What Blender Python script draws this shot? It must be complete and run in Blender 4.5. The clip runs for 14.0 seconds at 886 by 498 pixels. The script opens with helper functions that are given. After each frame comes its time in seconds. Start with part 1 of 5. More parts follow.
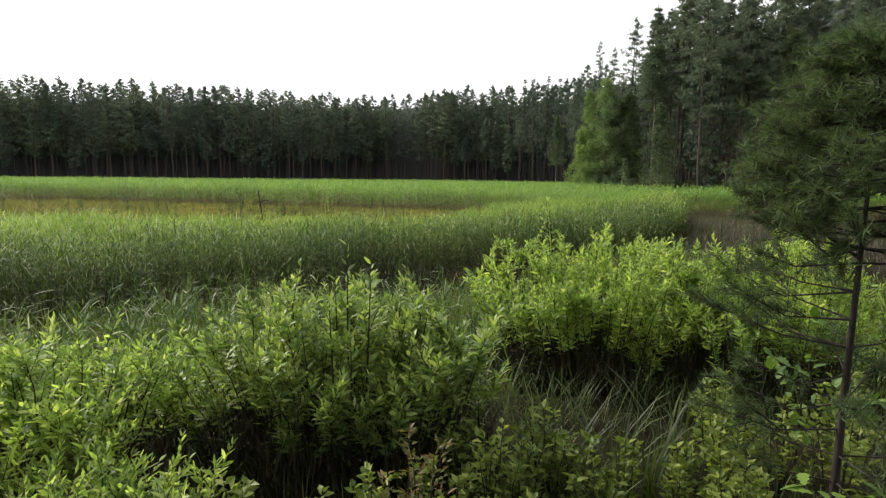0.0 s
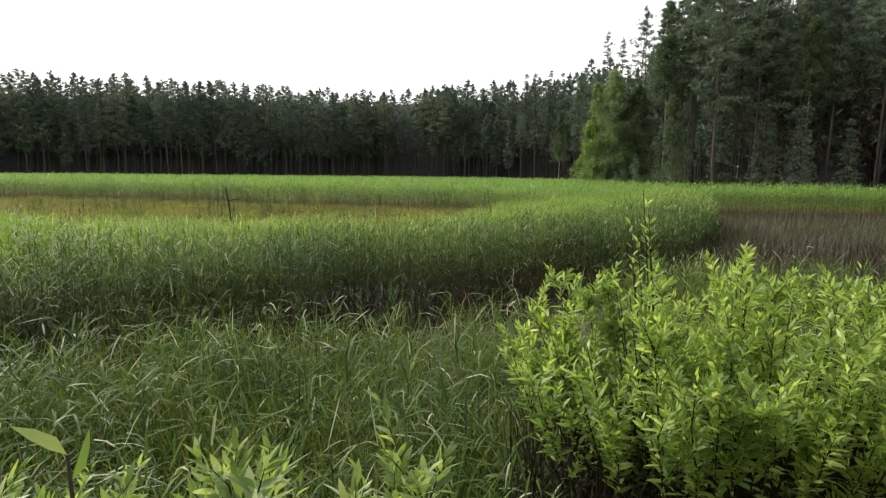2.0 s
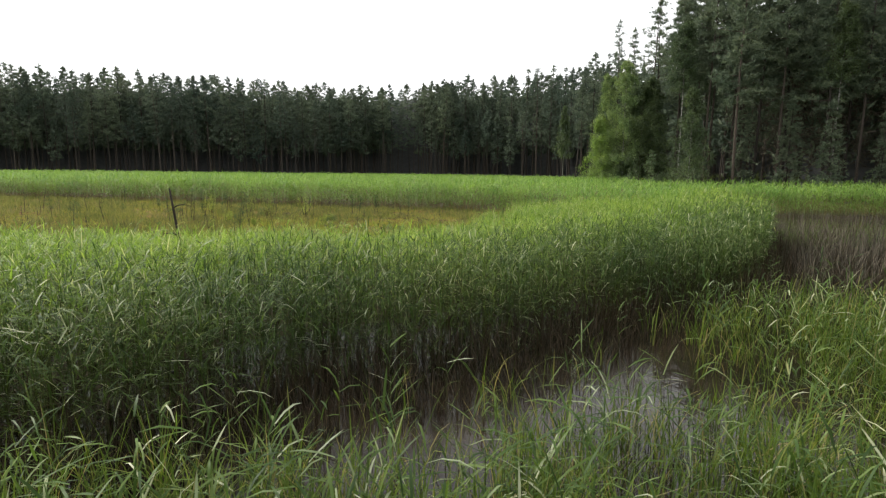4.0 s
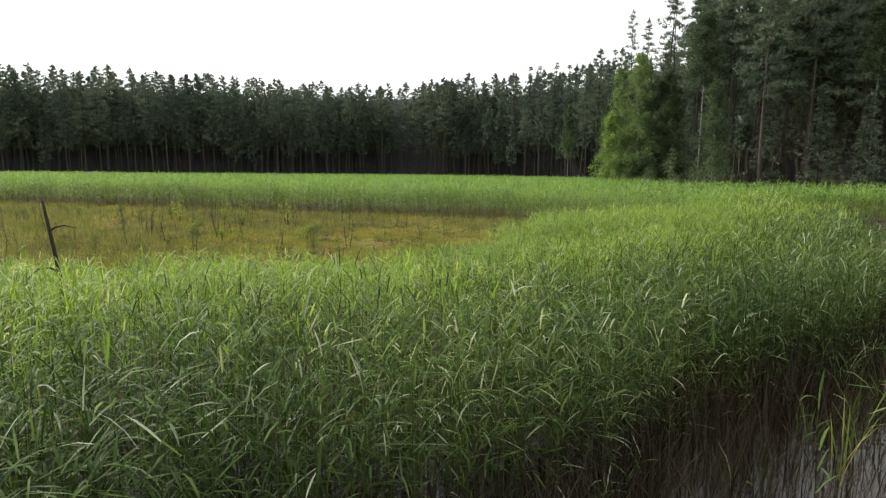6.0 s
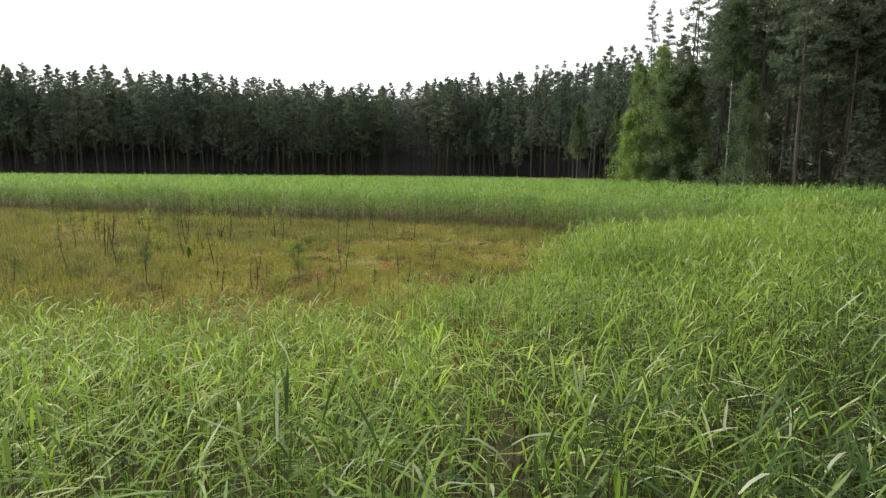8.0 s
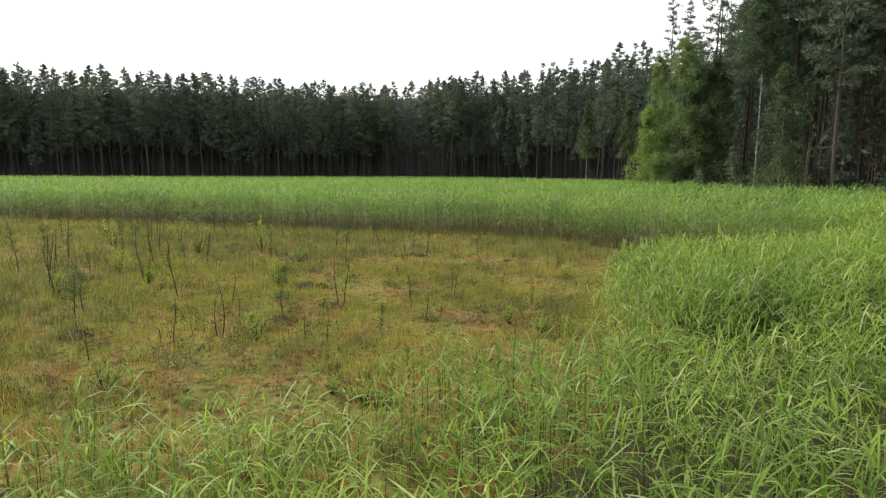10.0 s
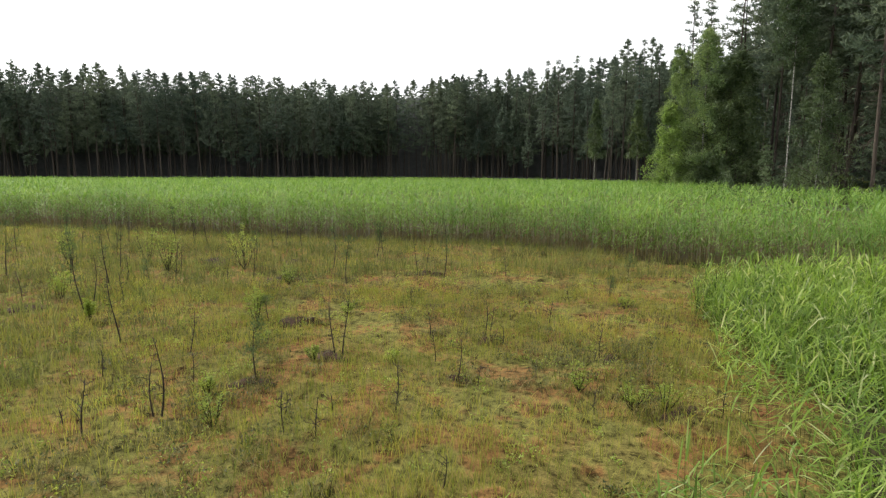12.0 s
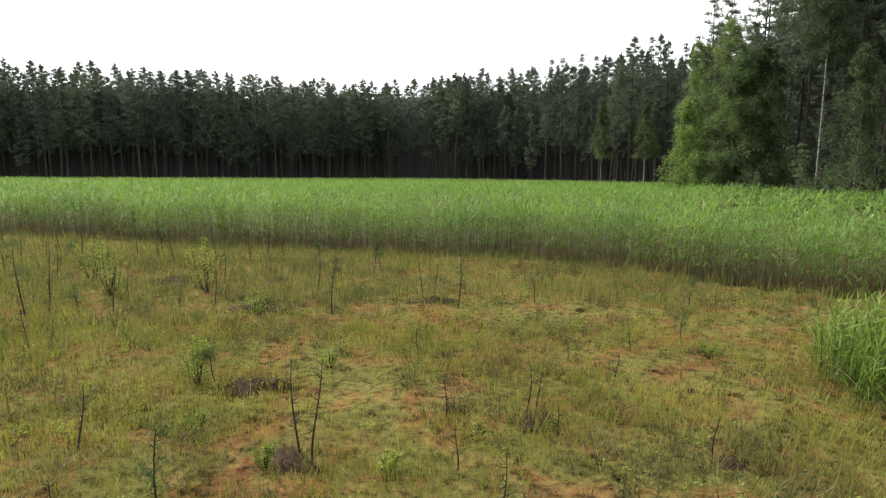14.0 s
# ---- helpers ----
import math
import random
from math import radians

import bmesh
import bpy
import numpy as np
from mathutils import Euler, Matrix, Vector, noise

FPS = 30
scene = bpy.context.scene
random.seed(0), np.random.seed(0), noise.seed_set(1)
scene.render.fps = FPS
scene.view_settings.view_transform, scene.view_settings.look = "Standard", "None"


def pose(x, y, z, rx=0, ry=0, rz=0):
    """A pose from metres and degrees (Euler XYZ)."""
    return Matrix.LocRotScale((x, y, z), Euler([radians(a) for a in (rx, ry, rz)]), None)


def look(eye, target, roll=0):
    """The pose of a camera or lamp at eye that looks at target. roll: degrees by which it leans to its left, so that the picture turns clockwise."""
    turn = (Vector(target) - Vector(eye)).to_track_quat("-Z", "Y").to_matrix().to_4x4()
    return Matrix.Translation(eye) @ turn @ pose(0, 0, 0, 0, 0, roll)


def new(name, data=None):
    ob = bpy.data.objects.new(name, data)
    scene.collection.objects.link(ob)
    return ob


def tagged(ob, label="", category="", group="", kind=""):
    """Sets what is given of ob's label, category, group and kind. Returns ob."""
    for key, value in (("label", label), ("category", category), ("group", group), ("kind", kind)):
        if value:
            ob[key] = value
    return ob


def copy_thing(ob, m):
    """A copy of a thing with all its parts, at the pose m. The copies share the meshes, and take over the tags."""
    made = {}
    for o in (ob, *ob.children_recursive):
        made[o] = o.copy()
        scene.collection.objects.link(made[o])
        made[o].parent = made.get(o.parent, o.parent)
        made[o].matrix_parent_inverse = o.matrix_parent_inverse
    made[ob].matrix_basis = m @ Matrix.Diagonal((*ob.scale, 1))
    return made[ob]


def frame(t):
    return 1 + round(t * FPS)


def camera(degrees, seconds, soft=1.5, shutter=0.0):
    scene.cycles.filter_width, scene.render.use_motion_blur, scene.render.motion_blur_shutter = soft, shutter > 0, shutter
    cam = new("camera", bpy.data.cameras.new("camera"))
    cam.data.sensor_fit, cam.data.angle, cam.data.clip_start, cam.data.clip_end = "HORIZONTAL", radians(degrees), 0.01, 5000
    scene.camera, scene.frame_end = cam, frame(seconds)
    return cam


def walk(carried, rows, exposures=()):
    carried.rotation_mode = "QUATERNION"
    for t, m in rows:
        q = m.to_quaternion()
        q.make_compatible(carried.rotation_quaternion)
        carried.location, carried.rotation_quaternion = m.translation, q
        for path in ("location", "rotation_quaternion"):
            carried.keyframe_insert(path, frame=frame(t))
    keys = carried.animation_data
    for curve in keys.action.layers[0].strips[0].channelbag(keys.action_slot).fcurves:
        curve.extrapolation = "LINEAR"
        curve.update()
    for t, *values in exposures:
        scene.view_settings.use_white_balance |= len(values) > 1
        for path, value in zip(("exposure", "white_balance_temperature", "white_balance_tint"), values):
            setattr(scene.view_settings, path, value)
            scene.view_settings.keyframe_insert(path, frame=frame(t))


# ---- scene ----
# ---------------------------------------------------------------- camera
cam = camera(74.0, 14.0, soft=1.3)
PATH = [
    (0, (1.205, -3.96, 3.258), (1.077, -1.982, 2.994), 0.5),
    (0.5, (1.148, -3.188, 3.243), (1.02, -1.21, 2.977), 0.5),
    (1, (1.087, -2.348, 3.205), (0.96, -0.371, 2.935), 0.5),
    (1.5, (0.995, -1.44, 3.165), (0.866, 0.537, 2.893), 0.5),
    (2, (0.843, -0.463, 3.144), (0.717, 1.514, 2.87), 0.55),
    (2.5, (0.679, 0.565, 3.125), (0.555, 2.542, 2.847), 0.6),
    (3, (0.503, 1.634, 3.10), (0.381, 3.61, 2.819), 0.6),
    (5.5, (-0.167, 7.378, 3.097), (-0.285, 9.354, 2.814), 0.6),
    (6, (-0.315, 8.536, 3.094), (-0.433, 10.512, 2.812), 0.5),
    (6.5, (-0.494, 9.684, 3.094), (-0.614, 11.661, 2.812), 0.5),
    (7, (-0.684, 10.793, 3.088), (-0.804, 12.769, 2.807), 0.5),
    (7.5, (-0.869, 11.877, 3.082), (-0.992, 13.854, 2.803), 0.5),
    (8, (-1.071, 12.907, 3.075), (-1.197, 14.883, 2.797), 0.45),
    (10.5, (-2.049, 17.578, 3.135), (-2.185, 19.554, 2.859), 0.2),
    (11, (-2.265, 18.46, 3.125), (-2.403, 20.436, 2.851), 0.2),
    (11.5, (-2.46, 19.348, 3.112), (-2.598, 21.324, 2.837), 0.2),
    (12, (-2.646, 20.226, 3.10), (-2.783, 22.202, 2.825), 0.2),
    (12.5, (-2.79, 21.118, 3.077), (-2.927, 23.094, 2.803), 0.2),
    (13, (-2.904, 22.001, 3.06), (-3.041, 23.978, 2.788), 0.2),
    (13.5, (-3.034, 22.858, 3.051), (-3.171, 24.835, 2.779), 0.2),
    (14, (-3.172, 23.711, 3.051), (-3.309, 25.687, 2.779), 0.3),
]
walk(cam, [(t, look(eye, aim, roll)) for t, eye, aim, roll in PATH])

# ---------------------------------------------------------------- world and sun
EXPOSURE = 0.65
scene.view_settings.exposure = EXPOSURE
SUN_DIR = Vector((-0.66, 0.38, 0.64)).normalized()
world = bpy.data.worlds.new("overcast_sky")
scene.world = world
world.use_nodes = True
wn = world.node_tree.nodes
wn.clear()
w_out = wn.new("ShaderNodeOutputWorld")
w_bg = wn.new("ShaderNodeBackground")
w_sky = wn.new("ShaderNodeTexSky")
w_sky.sky_type = "NISHITA"
w_sky.sun_disc = False
w_sky.sun_elevation = math.asin(SUN_DIR.z)
w_sky.sun_rotation = math.atan2(SUN_DIR.x, SUN_DIR.y)
w_sky.air_density, w_sky.dust_density, w_sky.ozone_density = 1.0, 2.0, 1.0
w_hsv = wn.new("ShaderNodeHueSaturation")
w_hsv.inputs["Saturation"].default_value = 0.05
w_bg.inputs["Strength"].default_value = 0.15
world.node_tree.links.new(w_sky.outputs[0], w_hsv.inputs["Color"])
w_cloud = wn.new("ShaderNodeMix")
w_cloud.data_type = "RGBA"
w_cloud.inputs[0].default_value = 0.65
w_cloud.inputs[7].default_value = (6.4, 6.5, 6.6, 1)
world.node_tree.links.new(w_hsv.outputs[0], w_cloud.inputs[6])
world.node_tree.links.new(w_cloud.outputs[2], w_bg.inputs["Color"])
world.node_tree.links.new(w_bg.outputs[0], w_out.inputs["Surface"])

sun_data = bpy.data.lights.new("sun", "SUN")
sun_data.energy, sun_data.angle, sun_data.color = 2.7, radians(9), (1.0, 0.95, 0.86)
sun = new("sun", sun_data)
sun.matrix_world = look((-60, 40, 60), Vector((-60, 40, 60)) - SUN_DIR)


# ---------------------------------------------------------------- materials
def node_material(name):
    m = bpy.data.materials.new(name)
    m.use_nodes = True
    nt = m.node_tree
    nt.nodes.clear()
    out = nt.nodes.new("ShaderNodeOutputMaterial")
    return m, nt, out


def ramp(nt, stops):
    r = nt.nodes.new("ShaderNodeValToRGB")
    el = r.color_ramp.elements
    while len(el) < len(stops):
        el.new(0.5)
    for e, (p, c) in zip(el, stops):
        e.position, e.color = p, (*c, 1)
    return r


def noise_node(nt, scale, detail=3, rough=0.55, vec=None):
    n = nt.nodes.new("ShaderNodeTexNoise")
    n.inputs["Scale"].default_value, n.inputs["Detail"].default_value = scale, detail
    n.inputs["Roughness"].default_value = rough
    if vec is not None:
        nt.links.new(vec, n.inputs["Vector"])
    return n


def mix_rgb(nt, fac, a, b, mode="MIX"):
    n = nt.nodes.new("ShaderNodeMix")
    n.data_type, n.blend_type = "RGBA", mode
    for sock, val in ((n.inputs[0], fac), (n.inputs[6], a), (n.inputs[7], b)):
        if isinstance(val, (int, float)):
            sock.default_value = val
        elif isinstance(val, tuple):
            sock.default_value = (*val, 1)
        else:
            nt.links.new(val, sock)
    return n.outputs[2]


def leaf_material(name, stops, patch=((0.7, 0.75, 0.7), (1.2, 1.15, 1.0)), patch_scale=0.35, trans=0.35, rough=0.5, spec=0.3, per_object=False, gleam=1.25, warm=0.6):
    """Green blades and leaves: colour by leaf, by plant and in broad patches, partly letting light through."""
    m, nt, out = node_material(name)
    geo = nt.nodes.new("ShaderNodeNewGeometry")
    rp = ramp(nt, stops)
    nt.links.new(geo.outputs["Random Per Island"], rp.inputs[0])
    nz = noise_node(nt, patch_scale, 3, 0.6, geo.outputs["Position"])
    pr = ramp(nt, [(0.35, patch[0]), (0.65, patch[1])])
    nt.links.new(nz.outputs["Fac"], pr.inputs[0])
    col = mix_rgb(nt, 1.0, rp.outputs[0], pr.outputs[0], "MULTIPLY")
    if per_object:
        inf = nt.nodes.new("ShaderNodeObjectInfo")
        orp = ramp(nt, [(0.0, (0.78, 0.84, 0.88)), (0.5, (1.0, 1.0, 1.0)), (1.0, (1.14, 1.12, 1.0))])
        nt.links.new(inf.outputs["Random"], orp.inputs[0])
        col = mix_rgb(nt, 1.0, col, orp.outputs[0], "MULTIPLY")
    p = nt.nodes.new("ShaderNodeBsdfPrincipled")
    p.inputs["Roughness"].default_value = rough
    p.inputs["Specular IOR Level"].default_value = spec
    nt.links.new(col, p.inputs["Base Color"])
    tr = nt.nodes.new("ShaderNodeBsdfTranslucent")
    bright = mix_rgb(nt, 1.0, col, (gleam, gleam * 1.02, gleam * warm), "MULTIPLY")
    nt.links.new(bright, tr.inputs["Color"])
    mx = nt.nodes.new("ShaderNodeMixShader")
    mx.inputs[0].default_value = trans
    nt.links.new(p.outputs[0], mx.inputs[1])
    nt.links.new(tr.outputs[0], mx.inputs[2])
    nt.links.new(mx.outputs[0], out.inputs[0])
    return m


def solid_material(name, stops, scale=6.0, rough=0.85, bump=0.3, stretch=(1, 1, 1), per_object=False, spec=0.2):
    """Bark, wood, moss: noise-mottled and rough."""
    m, nt, out = node_material(name)
    tc = nt.nodes.new("ShaderNodeTexCoord")
    mp = nt.nodes.new("ShaderNodeMapping")
    mp.inputs["Scale"].default_value = stretch
    nt.links.new(tc.outputs["Object"], mp.inputs[0])
    nz = noise_node(nt, scale, 5, 0.6, mp.outputs[0])
    rp = ramp(nt, stops)
    nt.links.new(nz.outputs["Fac"], rp.inputs[0])
    col = rp.outputs[0]
    if per_object:
        inf = nt.nodes.new("ShaderNodeObjectInfo")
        orp = ramp(nt, [(0.0, (0.6, 0.6, 0.62)), (1.0, (1.35, 1.3, 1.25))])
        nt.links.new(inf.outputs["Random"], orp.inputs[0])
        col = mix_rgb(nt, 1.0, col, orp.outputs[0], "MULTIPLY")
    p = nt.nodes.new("ShaderNodeBsdfPrincipled")
    p.inputs["Roughness"].default_value = rough
    p.inputs["Specular IOR Level"].default_value = spec
    nt.links.new(col, p.inputs["Base Color"])
    bp = nt.nodes.new("ShaderNodeBump")
    bp.inputs["Strength"].default_value = bump
    bp.inputs["Distance"].default_value = 0.02
    nt.links.new(nz.outputs["Fac"], bp.inputs["Height"])
    nt.links.new(bp.outputs[0], p.inputs["Normal"])
    nt.links.new(p.outputs[0], out.inputs[0])
    return m


def bog_material():
    m, nt, out = node_material("sphagnum_bog")
    geo = nt.nodes.new("ShaderNodeNewGeometry")
    pos = geo.outputs["Position"]
    big = noise_node(nt, 0.28, 4, 0.6, pos)
    mid = noise_node(nt, 1.3, 4, 0.65, pos)
    fine = noise_node(nt, 7.0, 7, 0.75, pos)
    grain = noise_node(nt, 60.0, 2, 0.6, pos)
    r1 = ramp(nt, [(0.30, (0.08, 0.085, 0.026)), (0.48, (0.108, 0.105, 0.028)), (0.60, (0.132, 0.10, 0.032)), (0.72, (0.148, 0.088, 0.036))])
    nt.links.new(big.outputs["Fac"], r1.inputs[0])
    r2 = ramp(nt, [(0.32, (0.082, 0.082, 0.028)), (0.47, (0.115, 0.108, 0.034)), (0.53, (0.15, 0.10, 0.04)), (0.575, (0.17, 0.068, 0.034)), (0.69, (0.12, 0.048, 0.028))])
    nt.links.new(mid.outputs["Fac"], r2.inputs[0])
    c = mix_rgb(nt, 0.55, r1.outputs[0], r2.outputs[0])
    r3 = ramp(nt, [(0.36, (0.2, 0.19, 0.19)), (0.49, (1.1, 1.08, 1.08)), (0.66, (1.8, 1.75, 1.62))])
    nt.links.new(fine.outputs["Fac"], r3.inputs[0])
    c = mix_rgb(nt, 1.0, c, r3.outputs[0], "MULTIPLY")
    spot = noise_node(nt, 2.3, 5, 0.7, pos)
    r5 = ramp(nt, [(0.33, (0.3, 0.24, 0.22)), (0.44, (1.0, 1.0, 1.0))])
    nt.links.new(spot.outputs["Fac"], r5.inputs[0])
    c = mix_rgb(nt, 1.0, c, r5.outputs[0], "MULTIPLY")
    r4 = ramp(nt, [(0.35, (0.7, 0.7, 0.7)), (0.65, (1.25, 1.25, 1.25))])
    nt.links.new(grain.outputs["Fac"], r4.inputs[0])
    c = mix_rgb(nt, 1.0, c, r4.outputs[0], "MULTIPLY")
    p = nt.nodes.new("ShaderNodeBsdfPrincipled")
    p.inputs["Roughness"].default_value = 0.95
    p.inputs["Specular IOR Level"].default_value = 0.03
    nt.links.new(c, p.inputs["Base Color"])
    bp = nt.nodes.new("ShaderNodeBump")
    bp.inputs["Strength"].default_value, bp.inputs["Distance"].default_value = 0.5, 0.03
    nt.links.new(fine.outputs["Fac"], bp.inputs["Height"])
    nt.links.new(bp.outputs[0], p.inputs["Normal"])
    nt.links.new(p.outputs[0], out.inputs[0])
    return m


def water_material():
    m, nt, out = node_material("peat_water")
    geo = nt.nodes.new("ShaderNodeNewGeometry")
    p = nt.nodes.new("ShaderNodeBsdfPrincipled")
    nz = noise_node(nt, 0.9, 3, 0.6, geo.outputs["Position"])
    r = ramp(nt, [(0.35, (0.010, 0.007, 0.005)), (0.7, (0.026, 0.018, 0.012))])
    nt.links.new(nz.outputs["Fac"], r.inputs[0])
    nt.links.new(r.outputs[0], p.inputs["Base Color"])
    p.inputs["Roughness"].default_value = 0.06
    p.inputs["IOR"].default_value = 1.33
    rip = noise_node(nt, 3.0, 4, 0.55, geo.outputs["Position"])
    bp = nt.nodes.new("ShaderNodeBump")
    bp.inputs["Strength"].default_value, bp.inputs["Distance"].default_value = 0.3, 0.02
    nt.links.new(rip.outputs["Fac"], bp.inputs["Height"])
    nt.links.new(bp.outputs[0], p.inputs["Normal"])
    nt.links.new(p.outputs[0], out.inputs[0])
    return m


M_BOG = bog_material()
M_WATER = water_material()
# soil toned near black: deep shade under the bushes is put into the colour
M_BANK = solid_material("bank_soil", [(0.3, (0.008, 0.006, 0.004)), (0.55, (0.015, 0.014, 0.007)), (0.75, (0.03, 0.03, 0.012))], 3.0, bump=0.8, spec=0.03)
M_LITTER = solid_material("reed_litter", [(0.3, (0.035, 0.03, 0.014)), (0.6, (0.075, 0.062, 0.028)), (0.8, (0.12, 0.105, 0.05))], 4.0)
M_MEADOW = solid_material("meadow_floor", [(0.3, (0.05, 0.075, 0.02)), (0.55, (0.09, 0.12, 0.03)), (0.75, (0.13, 0.16, 0.045))], 0.6)
# forest ground and backdrop tone; distance haze is put into its bluish grey
M_FORESTGREY = solid_material("hazed_forest_grey", [(0.3, (0.06, 0.062, 0.064)), (0.7, (0.095, 0.096, 0.094))], 0.8)
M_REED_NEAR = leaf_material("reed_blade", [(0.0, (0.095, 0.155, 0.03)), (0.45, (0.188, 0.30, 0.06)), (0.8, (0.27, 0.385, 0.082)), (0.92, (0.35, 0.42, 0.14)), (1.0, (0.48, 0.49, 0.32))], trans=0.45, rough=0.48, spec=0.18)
# dark copy of the reed blade; front shade and pale glints painted into it
M_REED_DARK = leaf_material("dark_reed_blade", [(0.0, (0.03, 0.058, 0.018)), (0.45, (0.068, 0.118, 0.032)), (0.8, (0.11, 0.168, 0.044)), (0.91, (0.2, 0.25, 0.13)), (1.0, (0.5, 0.52, 0.42))], trans=0.34, rough=0.5, spec=0.12)
# far blades run lighter and bluer; some distance haze is in the colour
M_REED_FAR = leaf_material("far_reed_blade", [(0.0, (0.105, 0.18, 0.046)), (0.5, (0.172, 0.29, 0.07)), (0.9, (0.235, 0.36, 0.092)), (1.0, (0.34, 0.41, 0.2))], patch=((0.72, 0.8, 0.76), (1.18, 1.13, 1.02)), patch_scale=0.45, trans=0.4, rough=0.6, spec=0.2)
M_STEM_GREEN = leaf_material("green_reed_stem", [(0.0, (0.035, 0.05, 0.018)), (0.6, (0.06, 0.08, 0.028)), (1.0, (0.10, 0.11, 0.045))], trans=0.15, spec=0.1, rough=0.7)
M_REED_STEM = leaf_material("reed_stem", [(0.0, (0.10, 0.078, 0.04)), (0.6, (0.18, 0.14, 0.07)), (1.0, (0.32, 0.26, 0.145))], trans=0.1, gleam=1.0, spec=0.1, rough=0.7)
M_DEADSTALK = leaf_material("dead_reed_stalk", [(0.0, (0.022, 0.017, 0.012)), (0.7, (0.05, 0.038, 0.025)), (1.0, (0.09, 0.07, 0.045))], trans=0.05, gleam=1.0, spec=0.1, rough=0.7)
M_STUBBLE = leaf_material("bleached_reed_stubble", [(0.0, (0.07, 0.061, 0.052)), (0.6, (0.115, 0.10, 0.086)), (1.0, (0.18, 0.16, 0.13))], trans=0.05, gleam=1.0, spec=0.1, rough=0.8)
M_SEDGE = leaf_material("sedge_blade", [(0.0, (0.055, 0.095, 0.02)), (0.5, (0.105, 0.165, 0.033)), (0.8, (0.16, 0.21, 0.05)), (0.9, (0.24, 0.225, 0.09)), (1.0, (0.34, 0.28, 0.16))], trans=0.38, patch_scale=0.7, spec=0.1, rough=0.65)
# grass toned dark; the shade lying on the bank is in this colour
M_BANKGRASS = leaf_material("bank_grass_blade", [(0.0, (0.028, 0.042, 0.013)), (0.6, (0.055, 0.08, 0.024)), (0.93, (0.12, 0.15, 0.045)), (1.0, (0.28, 0.26, 0.14))], trans=0.3)
M_BOGGRASS = leaf_material("bog_sedge_blade", [(0.0, (0.15, 0.18, 0.045)), (0.5, (0.26, 0.27, 0.072)), (0.85, (0.35, 0.32, 0.098)), (1.0, (0.30, 0.21, 0.095))], trans=0.4, patch_scale=0.5, spec=0.04, rough=0.8)
M_WILLOW = leaf_material("willow_leaf", [(0.0, (0.12, 0.185, 0.055)), (0.5, (0.27, 0.375, 0.10)), (0.9, (0.41, 0.505, 0.15)), (1.0, (0.53, 0.575, 0.28))], patch_scale=1.2, trans=0.55, rough=0.45, spec=0.42, gleam=1.4)
M_GREYWILLOW = leaf_material("grey_willow_leaf", [(0.0, (0.11, 0.17, 0.055)), (0.5, (0.25, 0.35, 0.10)), (0.9, (0.39, 0.475, 0.15)), (1.0, (0.52, 0.565, 0.28))], patch_scale=1.2, trans=0.5, rough=0.42, spec=0.5, gleam=1.15)
M_SHRUB = leaf_material("bog_shrub_leaf", [(0.0, (0.07, 0.11, 0.02)), (0.6, (0.13, 0.19, 0.035)), (1.0, (0.2, 0.26, 0.05))], trans=0.35)
M_WEED = leaf_material("bank_weed_leaf", [(0.0, (0.09, 0.13, 0.03)), (0.6, (0.19, 0.25, 0.06)), (1.0, (0.32, 0.36, 0.11))], trans=0.4)
M_SAPLING = leaf_material("sapling_leaf", [(0.0, (0.16, 0.22, 0.05)), (0.6, (0.26, 0.33, 0.08)), (1.0, (0.35, 0.4, 0.12))], trans=0.45)
M_REDLEAF = leaf_material("rusty_willow_leaf", [(0.0, (0.07, 0.085, 0.025)), (0.6, (0.13, 0.125, 0.04)), (1.0, (0.19, 0.105, 0.045))], trans=0.35)
M_OAK = leaf_material("oak_leaf", [(0.0, (0.07, 0.13, 0.025)), (0.6, (0.11, 0.19, 0.035)), (1.0, (0.17, 0.26, 0.05))], trans=0.35)
# far needles, lightened and blued: air haze is painted into the base colour
M_NEEDLE_FARHAZE = leaf_material("pine_needles_far_haze", [(0.0, (0.085, 0.112, 0.094)), (0.6, (0.118, 0.15, 0.122)), (1.0, (0.155, 0.19, 0.15))], patch_scale=0.08, trans=0.42, rough=0.65, spec=0.15, per_object=True, gleam=1.0, warm=0.95)
# needles of the nearer wood, with haze lifted into their greyed colour
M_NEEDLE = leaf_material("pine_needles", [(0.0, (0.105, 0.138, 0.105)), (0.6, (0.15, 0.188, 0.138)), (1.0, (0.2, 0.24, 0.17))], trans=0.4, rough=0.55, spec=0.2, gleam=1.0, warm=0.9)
M_NEEDLE_YOUNG = leaf_material("young_pine_needles", [(0.0, (0.055, 0.09, 0.038)), (0.6, (0.095, 0.14, 0.06)), (1.0, (0.145, 0.19, 0.088))], trans=0.3, rough=0.55, spec=0.2, gleam=1.1)
M_SPRUCELET = leaf_material("young_spruce_needles", [(0.0, (0.11, 0.155, 0.09)), (0.6, (0.16, 0.21, 0.125)), (1.0, (0.22, 0.275, 0.165))], trans=0.35, rough=0.6, spec=0.15, gleam=1.0, warm=0.85)
M_BIRCHLEAF = leaf_material("birch_leaf", [(0.0, (0.06, 0.09, 0.05)), (0.6, (0.09, 0.127, 0.069)), (1.0, (0.13, 0.168, 0.093))], patch_scale=0.25, trans=0.35, per_object=True)
M_BIRCHYOUNG = leaf_material("light_birch_leaf", [(0.0, (0.12, 0.18, 0.085)), (0.6, (0.18, 0.25, 0.12)), (1.0, (0.25, 0.325, 0.16))], patch_scale=0.25, trans=0.45)
M_SALLOW = leaf_material("sallow_leaf", [(0.0, (0.12, 0.19, 0.06)), (0.6, (0.205, 0.30, 0.095)), (1.0, (0.29, 0.39, 0.13))], patch_scale=0.25, trans=0.45)
